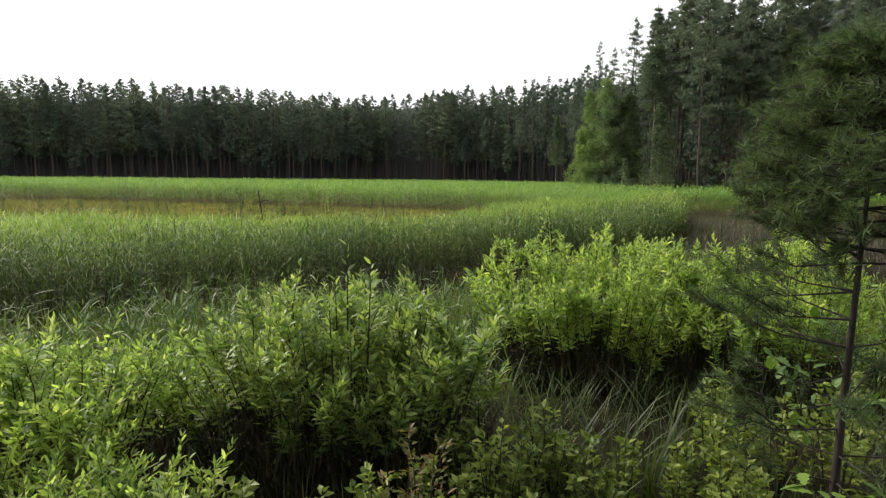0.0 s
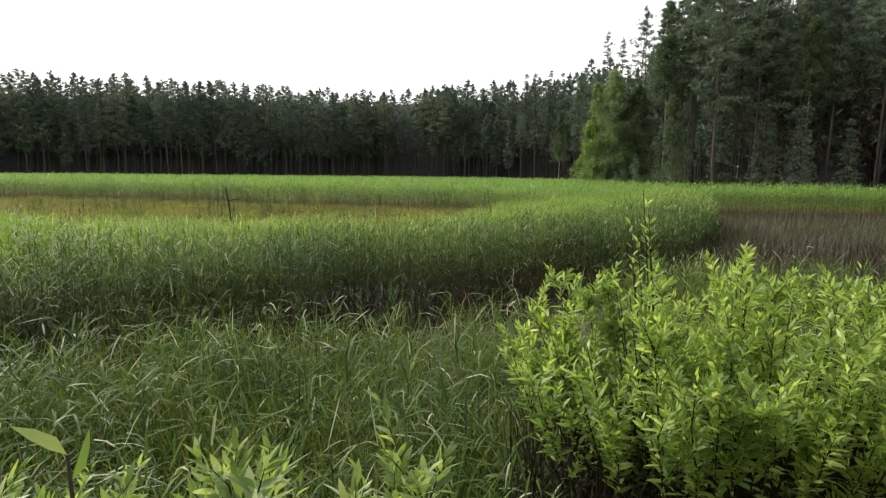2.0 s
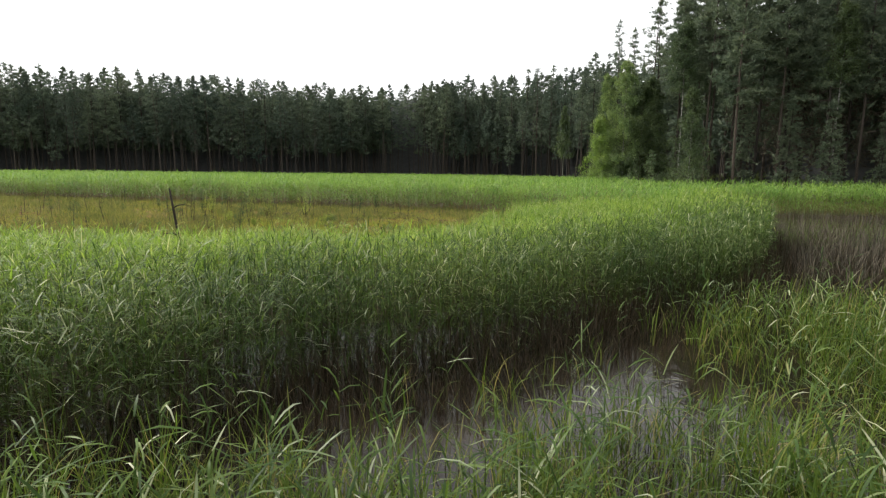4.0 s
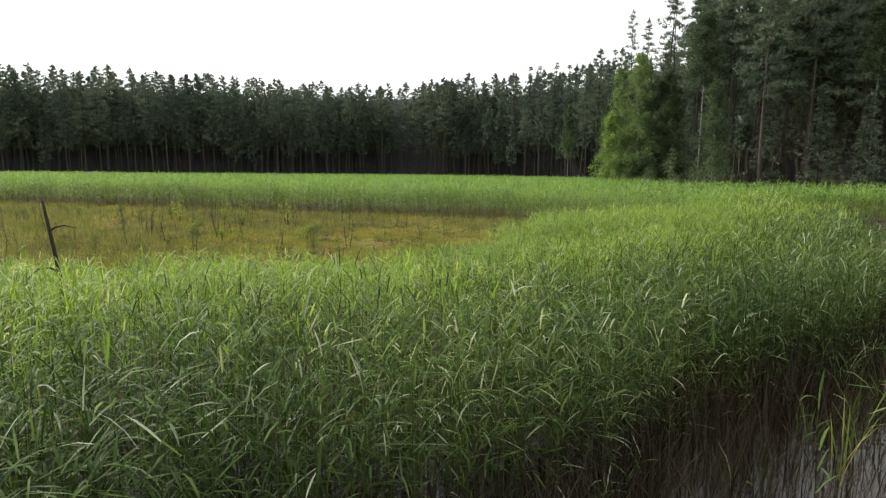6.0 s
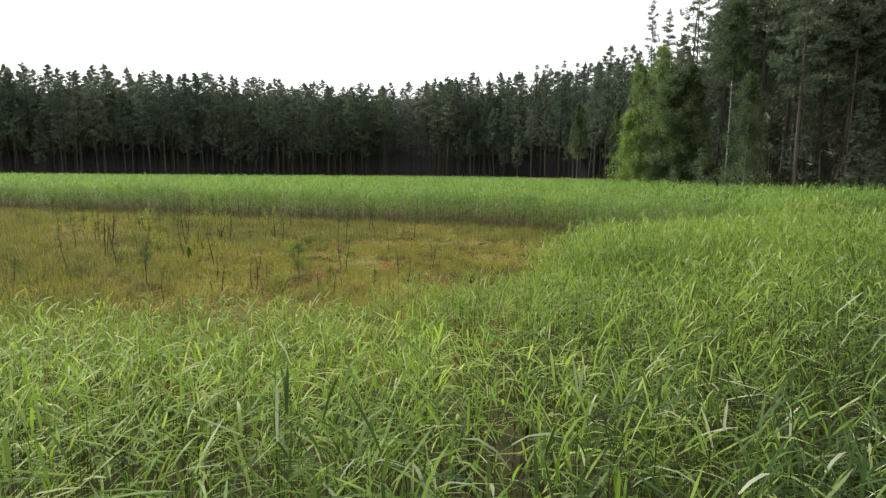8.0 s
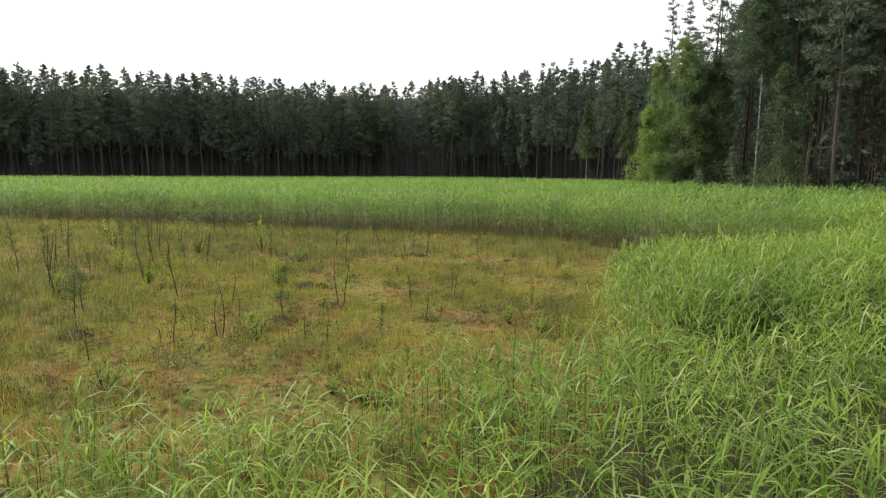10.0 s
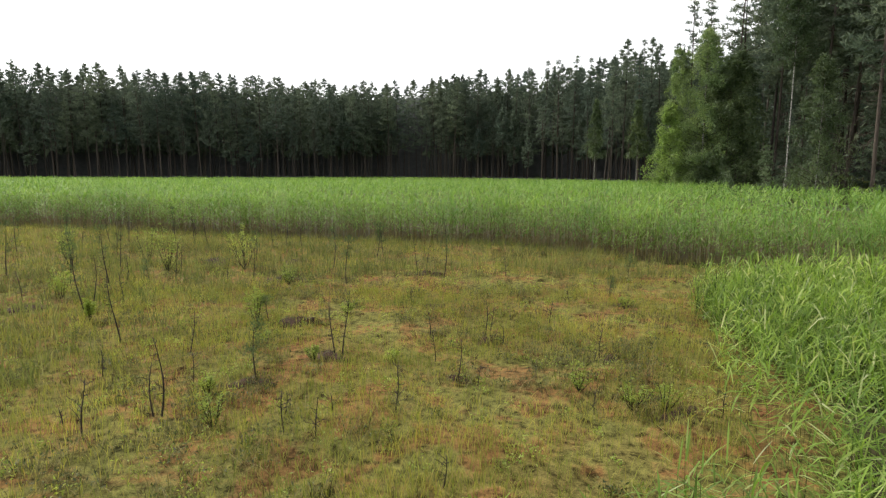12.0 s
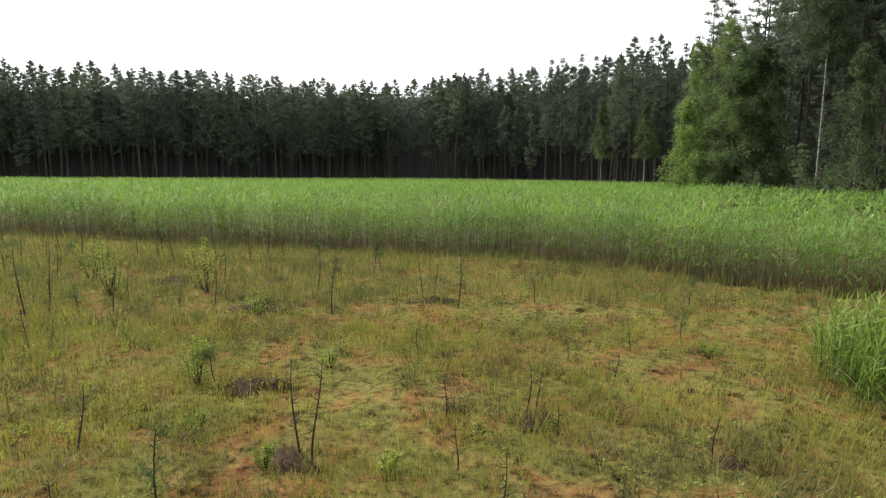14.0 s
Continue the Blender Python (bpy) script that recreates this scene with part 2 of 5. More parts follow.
M_BARK = solid_material("pine_bark", [(0.3, (0.035, 0.029, 0.025)), (0.6, (0.08, 0.066, 0.055)), (0.8, (0.15, 0.125, 0.10))], 5.0, stretch=(3, 3, 0.6), per_object=True)
M_DEADWOOD = solid_material("dead_wood", [(0.3, (0.018, 0.014, 0.011)), (0.7, (0.06, 0.05, 0.042))], 12.0, stretch=(3, 3, 0.5))
M_BIRCHBARK = solid_material("birch_bark", [(0.4, (0.06, 0.055, 0.05)), (0.5, (0.26, 0.25, 0.23)), (0.8, (0.42, 0.41, 0.38))], 2.0, stretch=(1, 1, 3))
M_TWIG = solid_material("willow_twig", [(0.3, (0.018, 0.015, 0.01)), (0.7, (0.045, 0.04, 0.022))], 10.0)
M_HEATH = leaf_material("heath_sprig", [(0.0, (0.05, 0.04, 0.02)), (0.5, (0.10, 0.085, 0.035)), (1.0, (0.15, 0.13, 0.05))], trans=0.15, spec=0.1)
M_THICKET = leaf_material("bare_thicket", [(0.0, (0.07, 0.058, 0.05)), (0.6, (0.12, 0.10, 0.085)), (1.0, (0.17, 0.15, 0.12))], trans=0.05, gleam=1.0, spec=0.1, rough=0.8)
M_DRYGRASS = leaf_material("dry_bog_grass", [(0.0, (0.10, 0.09, 0.04)), (0.5, (0.17, 0.15, 0.07)), (1.0, (0.26, 0.22, 0.12))], trans=0.25, patch_scale=0.6, spec=0.05, rough=0.8)
M_BRUSH = leaf_material("dull_brush_leaf", [(0.0, (0.04, 0.055, 0.024)), (0.6, (0.075, 0.098, 0.04)), (1.0, (0.13, 0.15, 0.058))], trans=0.3, patch_scale=0.6)
M_DULLGRASS = leaf_material("dull_bog_grass", [(0.0, (0.11, 0.13, 0.05)), (0.5, (0.17, 0.185, 0.075)), (1.0, (0.25, 0.235, 0.11))], trans=0.35, patch_scale=0.4, spec=0.05, rough=0.8)
M_HUMMOCK = solid_material("heather_litter", [(0.3, (0.02, 0.011, 0.007)), (0.6, (0.06, 0.032, 0.018)), (0.8, (0.10, 0.06, 0.03))], 14.0, bump=1.0)


# ---------------------------------------------------------------- mesh tools
rng = np.random.default_rng(7)


def mesh_of(name, chunks):
    """A mesh from chunks of (vertices, triangles, material); equal materials share a slot."""
    mats, vs, fs, mi, off = [], [], [], [], 0
    for v, f, mat in chunks:
        if len(f) == 0:
            continue
        if mat not in mats:
            mats.append(mat)
        vs.append(v)
        fs.append(f + off)
        mi.append(np.full(len(f), mats.index(mat), np.int32))
        off += len(v)
    v, f, mi = np.concatenate(vs), np.concatenate(fs), np.concatenate(mi)
    me = bpy.data.meshes.new(name)
    me.vertices.add(len(v))
    me.vertices.foreach_set("co", v.astype(np.float32).ravel())
    me.loops.add(len(f) * 3)
    me.loops.foreach_set("vertex_index", f.astype(np.int32).ravel())
    me.polygons.add(len(f))
    me.polygons.foreach_set("loop_start", np.arange(0, len(f) * 3, 3, dtype=np.int32))
    me.polygons.foreach_set("material_index", mi)
    me.update(calc_edges=True)
    for m in mats:
        me.materials.append(m)
    return me


def part(name, chunks, parent=None, label=""):
    ob = new(name, mesh_of(name, chunks))
    if parent is not None:
        ob.parent = parent
    if label:
        ob["label"] = label
    return ob


def inside(poly, x, y):
    poly = np.asarray(poly, float)
    r = np.zeros(np.shape(x), bool)
    x1, y1 = poly[-1]
    for x2, y2 in poly:
        c = ((y1 > y) != (y2 > y)) & (x < (x2 - x1) * (y - y1) / (y2 - y1 + 1e-12) + x1)
        r ^= c
        x1, y1 = x2, y2
    return r


def wave(x, y, s, k=0.0):
    """Smooth pseudo-random field between -1 and 1."""
    return (np.sin(x * s + 1.7 * np.sin(y * s * 0.63 + k) + k) + np.sin(y * s * 1.13 + 1.3 * np.sin(x * s * 0.71 - k) + 2 * k) + np.sin((x + y) * s * 0.57 + k * 3)) / 3


def scatter(n, poly, dens=None):
    poly = np.asarray(poly, float)
    lo, hi = poly.min(0), poly.max(0)
    out = np.zeros((0, 2))
    while len(out) < n:
        q = lo + rng.random((n * 2, 2)) * (hi - lo)
        q = q[inside(poly, q[:, 0], q[:, 1])]
        if dens is not None:
            q = q[rng.random(len(q)) < dens(q[:, 0], q[:, 1])]
        out = np.concatenate([out, q])
    return out[:n]


def blades(base, head, length, width, lift, droop, segs=3, twist=0.0):
    """Tapered bending strips. head: compass angle; lift: start angle from upright; droop: further bend to the tip."""
    n = len(base)
    head, length, width, lift, droop = (np.broadcast_to(np.asarray(a, float), (n,)) for a in (head, length, width, lift, droop))
    ch, sh = np.cos(head), np.sin(head)
    side = np.stack([-sh, ch, np.zeros(n)], 1)
    tw = np.broadcast_to(np.asarray(twist, float), (n,))
    pts = [base]
    p = base.copy()
    for i in range(segs):
        a = lift + droop * ((i + 0.5) / segs) ** 1.3
        st = (length / segs)[:, None]
        p = p + st * np.stack([np.sin(a) * ch, np.sin(a) * sh, np.cos(a)], 1)
        pts.append(p)
    vs = []
    for i in range(segs):
        f = i / segs
        w = width * (0.55 + 0.9 * f if f < 0.5 else 1.0 - 0.9 * (f - 0.5) / 0.5 * 0.6)
        sd = side + (tw * f)[:, None] * np.array([0, 0, 1.0])
        vs += [pts[i] - sd * w[:, None] / 2, pts[i] + sd * w[:, None] / 2]
    vs.append(pts[-1])
    k = 2 * segs + 1
    v = np.stack(vs, 1).reshape(-1, 3)
    tri = []
    for i in range(segs - 1):
        a = 2 * i
        tri += [(a, a + 1, a + 3), (a, a + 3, a + 2)]
    tri.append((2 * segs - 2, 2 * segs - 1, 2 * segs))
    f = (np.arange(n)[:, None, None] * k + np.array(tri)[None]).reshape(-1, 3)
    return v, f


def unit(v):
    return v / (np.linalg.norm(v, axis=1, keepdims=True) + 1e-9)


def leaves(base, along, length, width, fold=0.25):
    """Folded diamond leaves from base along a direction."""
    n = len(base)
    length = np.broadcast_to(np.asarray(length, float), (n,))[:, None]
    width = np.broadcast_to(np.asarray(width, float), (n,))[:, None]
    along = unit(along)
    up = unit(rng.normal(size=(n, 3)) * 0.6 + np.array([0, 0, 1.0]))
    side = unit(np.cross(along, up))
    nor = np.cross(side, along)
    mid = base + along * length * 0.45
    v = np.stack([base, mid + side * width / 2 + nor * width * fold, base + along * length - nor * length * 0.12, mid - side * width / 2 + nor * width * fold], 1).reshape(-1, 3)
    f = (np.arange(n)[:, None, None] * 4 + np.array([(0, 1, 2), (0, 2, 3)])[None]).reshape(-1, 3)
    return v, f


def tufts(cent, dirs, size, k=5, spread=0.9, slim=0.22):
    """Sprays of slim triangles, for needle clusters."""
    n = len(cent)
    size = np.broadcast_to(np.asarray(size, float), (n,))
    c, d, s = np.repeat(cent, k, 0), np.repeat(unit(dirs), k, 0), np.repeat(size, k)
    d = unit(d + rng.normal(size=d.shape) * spread)
    sd = unit(np.cross(d, rng.normal(size=d.shape)))
    s = (s * rng.uniform(0.6, 1.2, len(s)))[:, None]
    v = np.stack([c - sd * s * slim, c + sd * s * slim, c + d * s], 1).reshape(-1, 3)
    return v, np.arange(len(v)).reshape(-1, 3)


def tube(path, radii, sides=5):
    """A tapered tube along a path of points."""
    path = np.asarray(path, float)
    radii = np.asarray(radii, float)
    n = len(path)
    tang = np.gradient(path, axis=0)
    tang = unit(tang)
    ref = np.where(np.abs(tang[:, 2:3]) > 0.9, np.array([[1.0, 0, 0]]), np.array([[0, 0, 1.0]]))
    a = unit(np.cross(tang, ref))
    b = np.cross(tang, a)
    th = np.arange(sides) * 2 * math.pi / sides
    v = (path[:, None] + radii[:, None, None] * (np.cos(th)[None, :, None] * a[:, None] + np.sin(th)[None, :, None] * b[:, None])).reshape(-1, 3)
    f = []
    for i in range(n - 1):
        for j in range(sides):
            q, r = i * sides + j, i * sides + (j + 1) % sides
            f += [(q, r, r + sides), (q, r + sides, q + sides)]
    top = (n - 1) * sides
    f += [(top, top + j, top + j + 1) for j in range(1, sides - 1)]
    return v, np.array(f)


def join(pairs):
    vs, fs, off = [], [], 0
    for v, f in pairs:
        vs.append(v)
        fs.append(f + off)
        off += len(v)
    return np.concatenate(vs), np.concatenate(fs)


# ---------------------------------------------------------------- plan
# back edge of the near reed bed, along the open bog
NEAR_BACK = [(-40, 20.2), (-16, 20), (-9, 20.3), (-6, 20.6), (-3, 21.6), (-1.6, 23.2), (-0.4, 25.2), (0.4, 26.7), (1.0, 28), (1.45, 29.7), (1.85, 32.0), (4.5, 33.0), (7, 33.6), (9.6, 36.4)]
# front edge of the near reed bed, along the water
NEAR_FRONT = [(16.5, 44), (12.6, 29.4), (8.6, 21.5), (6.0, 18.2), (2.2, 15.6), (1.0, 14.0), (-2.0, 12.0), (-4.0, 9.6), (-8, 6.6), (-16, 5.0), (-40, 4.5)]
NEAR_BED = NEAR_BACK + [(17, 46.5)] + NEAR_FRONT
FAR_FRONT = [(-75, 52), (-40, 51), (-25, 48.8), (-18, 47.0), (-13, 45.8), (-6.3, 44.8), (-2.3, 44.1), (1.0, 42.0), (3.3, 39.6), (5.6, 38.2), (9.6, 36.4)]
FAR_BED = FAR_FRONT + [(17, 46.5), (31, 45), (50, 40), (62, 36), (70, 50), (40, 60), (21, 66), (14, 80), (16, 92), (-75, 92)]
BOG = NEAR_BACK + FAR_FRONT[::-1]


def edge_distance(x, y, line):
    """Distance of points from a line of corners."""
    q = np.stack([np.ravel(x), np.ravel(y)], 1)
    d = np.full(len(q), 1e9)
    line = np.asarray(line, float)
    for a, b in zip(line[:-1], line[1:]):
        t = np.clip(((q - a) @ (b - a)) / ((b - a) @ (b - a)), 0, 1)
        d = np.minimum(d, np.linalg.norm(q - (a + t[:, None] * (b - a)), axis=1))
    return d.reshape(np.shape(x))


def bog_mask(x, y):
    return inside(BOG, x, y)


FOREST_EDGE = [(-215, 60), (-205, 110), (-170, 152), (-127, 175), (-95, 184), (-61, 194), (-27, 203), (4, 189), (18, 175), (25, 156), (31, 140), (39, 118), (38, 98), (29, 86), (22, 79), (22, 70), (29, 63), (44, 55), (60, 46), (80, 38), (130, 20)]


# ---------------------------------------------------------------- ground and water
def ground_height(x, y):
    bank = np.clip((3.4 + 2.4 * np.exp(-((x - 3.3) / 2.7) ** 4) - y + 0.5 * wave(x, y, 0.9)) / 3.2, 0, 1)
    z = -0.25 + 0.9 * bank * bank * (3 - 2 * bank)
    bog = bog_mask(x, y)
    sink = np.clip((3.4 - edge_distance(x, y, NEAR_FRONT)) / 2.2, 0, 1)
    z = np.where(inside(NEAR_BED, x, y), 0.02 - 0.27 * sink, z)
    z = np.where(bog, 0.02 + 0.055 * wave(x, y, 1.1) + 0.055 * wave(x, y, 2.7, 1.0) + 0.03 * wave(x, y, 6.3, 2.0) + 0.018 * wave(y, x, 13.0, 0.3), z)
    z = np.where(bog, np.maximum(z, -0.03), z)
    far = (y > 40) & ~bog
    z = np.where(far, 0.0, z)
    pond = (x > 12) & (y < 47) & (y > 3) & ~bog
    return np.where(pond, -0.25, z)


def build_ground():
    xs = np.concatenate([np.array([-2500, -1200, -600, -300, -160, -90, -55]), np.arange(-40, -15, 0.4), np.arange(-15, 5, 0.16), np.arange(5, 22, 0.4), np.array([26, 32, 40, 55, 80, 130, 250, 500, 1200, 2500])])
    ys = np.concatenate([np.array([-2500, -1000, -400, -150, -60, -25]), np.arange(-10, 20, 0.4), np.arange(20, 38, 0.16), np.arange(38, 56, 0.4), np.array([60, 66, 74, 84, 96, 110, 130, 150, 175, 210, 260, 400, 800, 1600, 3000])])
    X, Y = np.meshgrid(xs, ys)
    Z = ground_height(X, Y)
    v = np.stack([X, Y, Z], -1).reshape(-1, 3)
    nx, ny = len(xs), len(ys)
    i, j = np.meshgrid(np.arange(nx - 1), np.arange(ny - 1))
    a = (j * nx + i).ravel()
    cx, cy = (X[:-1, :-1] + X[1:, 1:]).ravel() / 2, (Y[:-1, :-1] + Y[1:, 1:]).ravel() / 2
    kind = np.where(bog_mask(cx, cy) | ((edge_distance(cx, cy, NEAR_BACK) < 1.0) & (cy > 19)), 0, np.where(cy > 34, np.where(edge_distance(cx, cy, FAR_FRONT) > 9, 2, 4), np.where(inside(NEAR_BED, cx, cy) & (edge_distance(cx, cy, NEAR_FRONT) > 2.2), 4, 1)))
    kind = np.where(inside(FOREST_EDGE + [(300, 20), (300, 400), (-300, 400), (-300, 60)], cx, cy), 3, kind)
    chunks = []
    for k, mat in enumerate((M_BOG, M_BANK, M_MEADOW, M_FORESTGREY, M_LITTER)):
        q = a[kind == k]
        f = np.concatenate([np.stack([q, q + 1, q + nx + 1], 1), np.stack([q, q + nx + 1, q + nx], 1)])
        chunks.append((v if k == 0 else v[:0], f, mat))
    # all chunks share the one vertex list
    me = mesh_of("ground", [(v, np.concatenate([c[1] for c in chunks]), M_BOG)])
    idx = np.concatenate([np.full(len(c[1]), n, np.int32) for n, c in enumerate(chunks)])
    for m in (M_BANK, M_MEADOW, M_FORESTGREY, M_LITTER):
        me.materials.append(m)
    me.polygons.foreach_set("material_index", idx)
    me.polygons.foreach_set("use_smooth", np.ones(len(idx), bool))
    return tagged(new("ground", me), "boggy ground of yellow and rusty sphagnum moss", "ground", kind="structure")


build_ground()


def build_water():
    xs, ys = np.linspace(-60, 75, 28), np.linspace(1.0, 49, 12)
    X, Y = np.meshgrid(xs, ys)
    v = np.stack([X, Y, np.full_like(X, -0.07)], -1).reshape(-1, 3)
    i, j = np.meshgrid(np.arange(27), np.arange(11))
    q = (j * 28 + i).ravel()
    f = np.concatenate([np.stack([q, q + 1, q + 29], 1), np.stack([q, q + 29, q + 28], 1)])
    ob = part("water", [(v, f, M_WATER)])
    return tagged(ob, "still dark brown peat water between the reeds", "water", kind="structure")


build_water()


# ---------------------------------------------------------------- reeds
def reed_chunks(xy, height, n_leaf, leaf_len, leaf_w, segs, stem_w, mat, wind=0.6, low=0.42, z0=None, upright=1.0):
    n = len(xy)
    z = np.full(n, -0.1) if z0 is None else z0
    foot = np.column_stack([xy, z])
    lean_dir = rng.uniform(0, 2 * math.pi, n)
    lean = np.abs(rng.normal(0, 0.06, n))
    top = foot + np.column_stack([np.cos(lean_dir) * lean * height, np.sin(lean_dir) * lean * height, height])
    # stem: slim upright blade
    sv, sf = blades(foot, lean_dir, height * 1.0, stem_w, lean, 0.05, 1 if segs < 3 else 2)
    frac = (low + (0.98 - low) * (np.arange(n_leaf)[None, :] + rng.uniform(0.0, 0.9, (n, n_leaf))) / n_leaf)
    base = foot[:, None] + (top - foot)[:, None] * frac[..., None]
    side0 = rng.uniform(0, 2 * math.pi, n)
    head = side0[:, None] + (np.arange(n_leaf)[None] % 2) * math.pi + rng.normal(0, 0.5, (n, n_leaf))
    # a breeze from the left swings the blades
    hx, hy = np.cos(head) + wind, np.sin(head) - 0.2 * wind
    head = np.arctan2(hy, hx)
    ln = leaf_len * rng.uniform(0.65, 1.25, (n, n_leaf)) * (0.75 + 0.4 * np.sin(math.pi * (frac - low) / (1.02 - low)))
    lift = rng.uniform(0.3, 1.55, (n, n_leaf)) * (1.35 - 0.5 * frac) * upright
    droop = rng.random((n, n_leaf)) ** 1.6 * 1.6 + rng.uniform(-0.1, 0.3, (n, n_leaf))
    wd = leaf_w * rng.uniform(0.7, 1.25, (n, n_leaf))
    lv, lf = blades(base.reshape(-1, 3), head.ravel(), ln.ravel(), wd.ravel(), lift.ravel(), droop.ravel(), segs, rng.uniform(-0.7, 0.7, n * n_leaf))
    return [(sv, sf, M_REED_STEM if mat is M_REED_FAR else M_STEM_GREEN), (lv, lf, mat)]


def near_reed_height(xy):
    """Tall in the middle of the bed, lower and thinner towards the bog."""
    d = edge_distance(xy[:, 0], xy[:, 1], NEAR_BACK) * np.where(inside(NEAR_BED, xy[:, 0], xy[:, 1]), 1, -0.6)
    return np.clip(0.95 + 0.13 * d + np.where((xy[:, 0] > 0) & (xy[:, 1] > 25), 0.3, 0), 0.45, 1.75) + 0.13 * wave(xy[:, 0], xy[:, 1], 1.1) + 0.15 * wave(xy[:, 0], xy[:, 1], 3.1, 0.9) + rng.normal(0, 0.1, len(xy))


def near_reed_density(x, y):
    d = edge_distance(x, y, NEAR_BACK) * np.where(inside(NEAR_BED, x, y), 1, -1)
    reach = np.where(y < 24, 1.3, 0.5)
    ok = inside(NEAR_BED, x, y) | (d > -reach) & (y > 15)
    edge = np.clip((d + reach + 0.6 * wave(x, y, 1.9, 0.7)) / (0.5 + reach), 0.0, 1.0)
    edge = edge * np.clip(0.75 + 0.5 * wave(x, y, 3.1, 0.9), 0.3, 1)
    focus = np.clip(1.0 - np.clip(-11 - x, 0, 30) / 9 - np.clip(x - 9, 0, 30) / 6 - np.clip(y - 34, 0, 30) / 6, 0.22, 1.0)
    return ok * focus * np.where(y > 15, edge, 1.0)


def build_near_reeds():
    xy = scatter(18500, [(-26, 5), (18, 5), (18, 47), (-26, 47)], near_reed_density)
    h = near_reed_height(xy)
    z = np.maximum(ground_height(xy[:, 0], xy[:, 1]), -0.25)
    # shade of the bed's front is painted: dark blades nearest the water
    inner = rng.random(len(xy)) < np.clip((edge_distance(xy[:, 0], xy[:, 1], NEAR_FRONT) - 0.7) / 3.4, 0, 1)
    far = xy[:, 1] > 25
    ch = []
    for pick, mat, segs in ((inner & ~far, M_REED_NEAR, 3), (inner & far, M_REED_NEAR, 2), (~inner, M_REED_DARK, 3)):
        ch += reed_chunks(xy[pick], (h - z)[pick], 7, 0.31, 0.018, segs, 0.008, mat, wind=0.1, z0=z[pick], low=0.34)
    # coarser growth filling the far ends of the bed
    far_end = lambda x, y: inside(NEAR_BED, x, y) * np.clip((-10 - x) / 8, 0, 1) + inside(NEAR_BED, x, y) * np.clip((x - 3) / 4, 0, 1) * np.clip((y - 24) / 4, 0, 1)
    xy = scatter(6500, [(-40, 4.5), (18, 4.5), (18, 47), (-40, 47)], far_end)
    ch += reed_chunks(xy, near_reed_height(xy) + 0.1, 5, 0.4, 0.036, 2, 0.012, M_REED_NEAR, wind=0.1, z0=np.full(len(xy), -0.15), low=0.4)
    # leafy outer row along the water
    line = np.array(NEAR_FRONT)
    acc = np.concatenate([[0], np.cumsum(np.linalg.norm(np.diff(line, axis=0), axis=1))])
    s = rng.uniform(0, acc[-1], 5000)
    px, py = np.interp(s, acc, line[:, 0]), np.interp(s, acc, line[:, 1])
    xy = np.column_stack([px, py]) + np.column_stack([-0.4 * np.ones(len(s)), np.ones(len(s))]) * rng.uniform(0, 1.6, (len(s), 1)) + rng.normal(0, 0.15, (len(s), 2))
    xy = xy[(xy[:, 0] > -14)]
    ch += reed_chunks(xy, near_reed_height(xy) * rng.uniform(0.75, 1.0, len(xy)), 8, 0.28, 0.02, 3, 0.007, M_REED_DARK, wind=0.1, z0=np.full(len(xy), -0.22), low=0.16)
    # lush clump reaching into the bog
    xy = scatter(1700, [(1.5, 28.0), (1.65, 30.5), (1.5, 32.0), (2.0, 33.0), (4.8, 33.2), (4.8, 27)])
    ch += reed_chunks(xy[::3], rng.uniform(0.4, 0.8, len(xy[::3])) + 0.2 * np.clip(xy[::3, 0] - 1.2, 0, 2), 8, 0.44, 0.015, 3, 0.008, M_REED_DARK, wind=0.1, z0=np.full(len(xy[::3]), 0.0), low=0.1, upright=0.55)
    xy = xy[np.arange(len(xy)) % 3 > 0]
    ch += reed_chunks(xy, rng.uniform(0.4, 0.8, len(xy)) + 0.2 * np.clip(xy[:, 0] - 1.2, 0, 2), 8, 0.44, 0.015, 3, 0.008, M_REED_NEAR, wind=0.1, z0=np.full(len(xy), 0.0), low=0.1, upright=0.55)
    # dead brown stalks standing in the water along the front
    s = rng.uniform(0, acc[-1], 6500)
    px, py = np.interp(s, acc, line[:, 0]), np.interp(s, acc, line[:, 1])
    out = rng.uniform(-0.6, 1, len(s)) ** 2 * np.sign(rng.uniform(-0.3, 1, len(s))) * 2.6
    foot = np.column_stack([px + 0.5 * out, py - 0.85 * out, np.full(len(s), -0.25)])
    foot = foot[np.abs(foot[:, 0]) < 14]
    m = len(foot)
    ch.append((*blades(foot, rng.uniform(0, 6.28, m), rng.uniform(0.35, 1.15, m), rng.uniform(0.006, 0.013, m), rng.uniform(0, 0.35, m), rng.uniform(0, 0.5, m), 2), M_DEADSTALK))
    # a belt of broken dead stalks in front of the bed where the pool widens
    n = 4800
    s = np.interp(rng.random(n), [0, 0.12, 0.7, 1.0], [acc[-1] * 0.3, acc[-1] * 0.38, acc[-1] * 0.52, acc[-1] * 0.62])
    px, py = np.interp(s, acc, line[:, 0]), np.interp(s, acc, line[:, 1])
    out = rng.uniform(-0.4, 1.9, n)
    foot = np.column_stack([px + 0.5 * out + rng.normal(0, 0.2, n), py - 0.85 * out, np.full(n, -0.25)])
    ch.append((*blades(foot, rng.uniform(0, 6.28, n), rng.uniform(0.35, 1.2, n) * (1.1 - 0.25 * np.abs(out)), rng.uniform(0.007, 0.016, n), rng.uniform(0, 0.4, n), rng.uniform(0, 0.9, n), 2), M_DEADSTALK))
    # fallen brown leaves, added to fill and darken the foot of the bed
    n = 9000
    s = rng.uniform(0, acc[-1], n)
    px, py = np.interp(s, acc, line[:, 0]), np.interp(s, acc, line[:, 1])
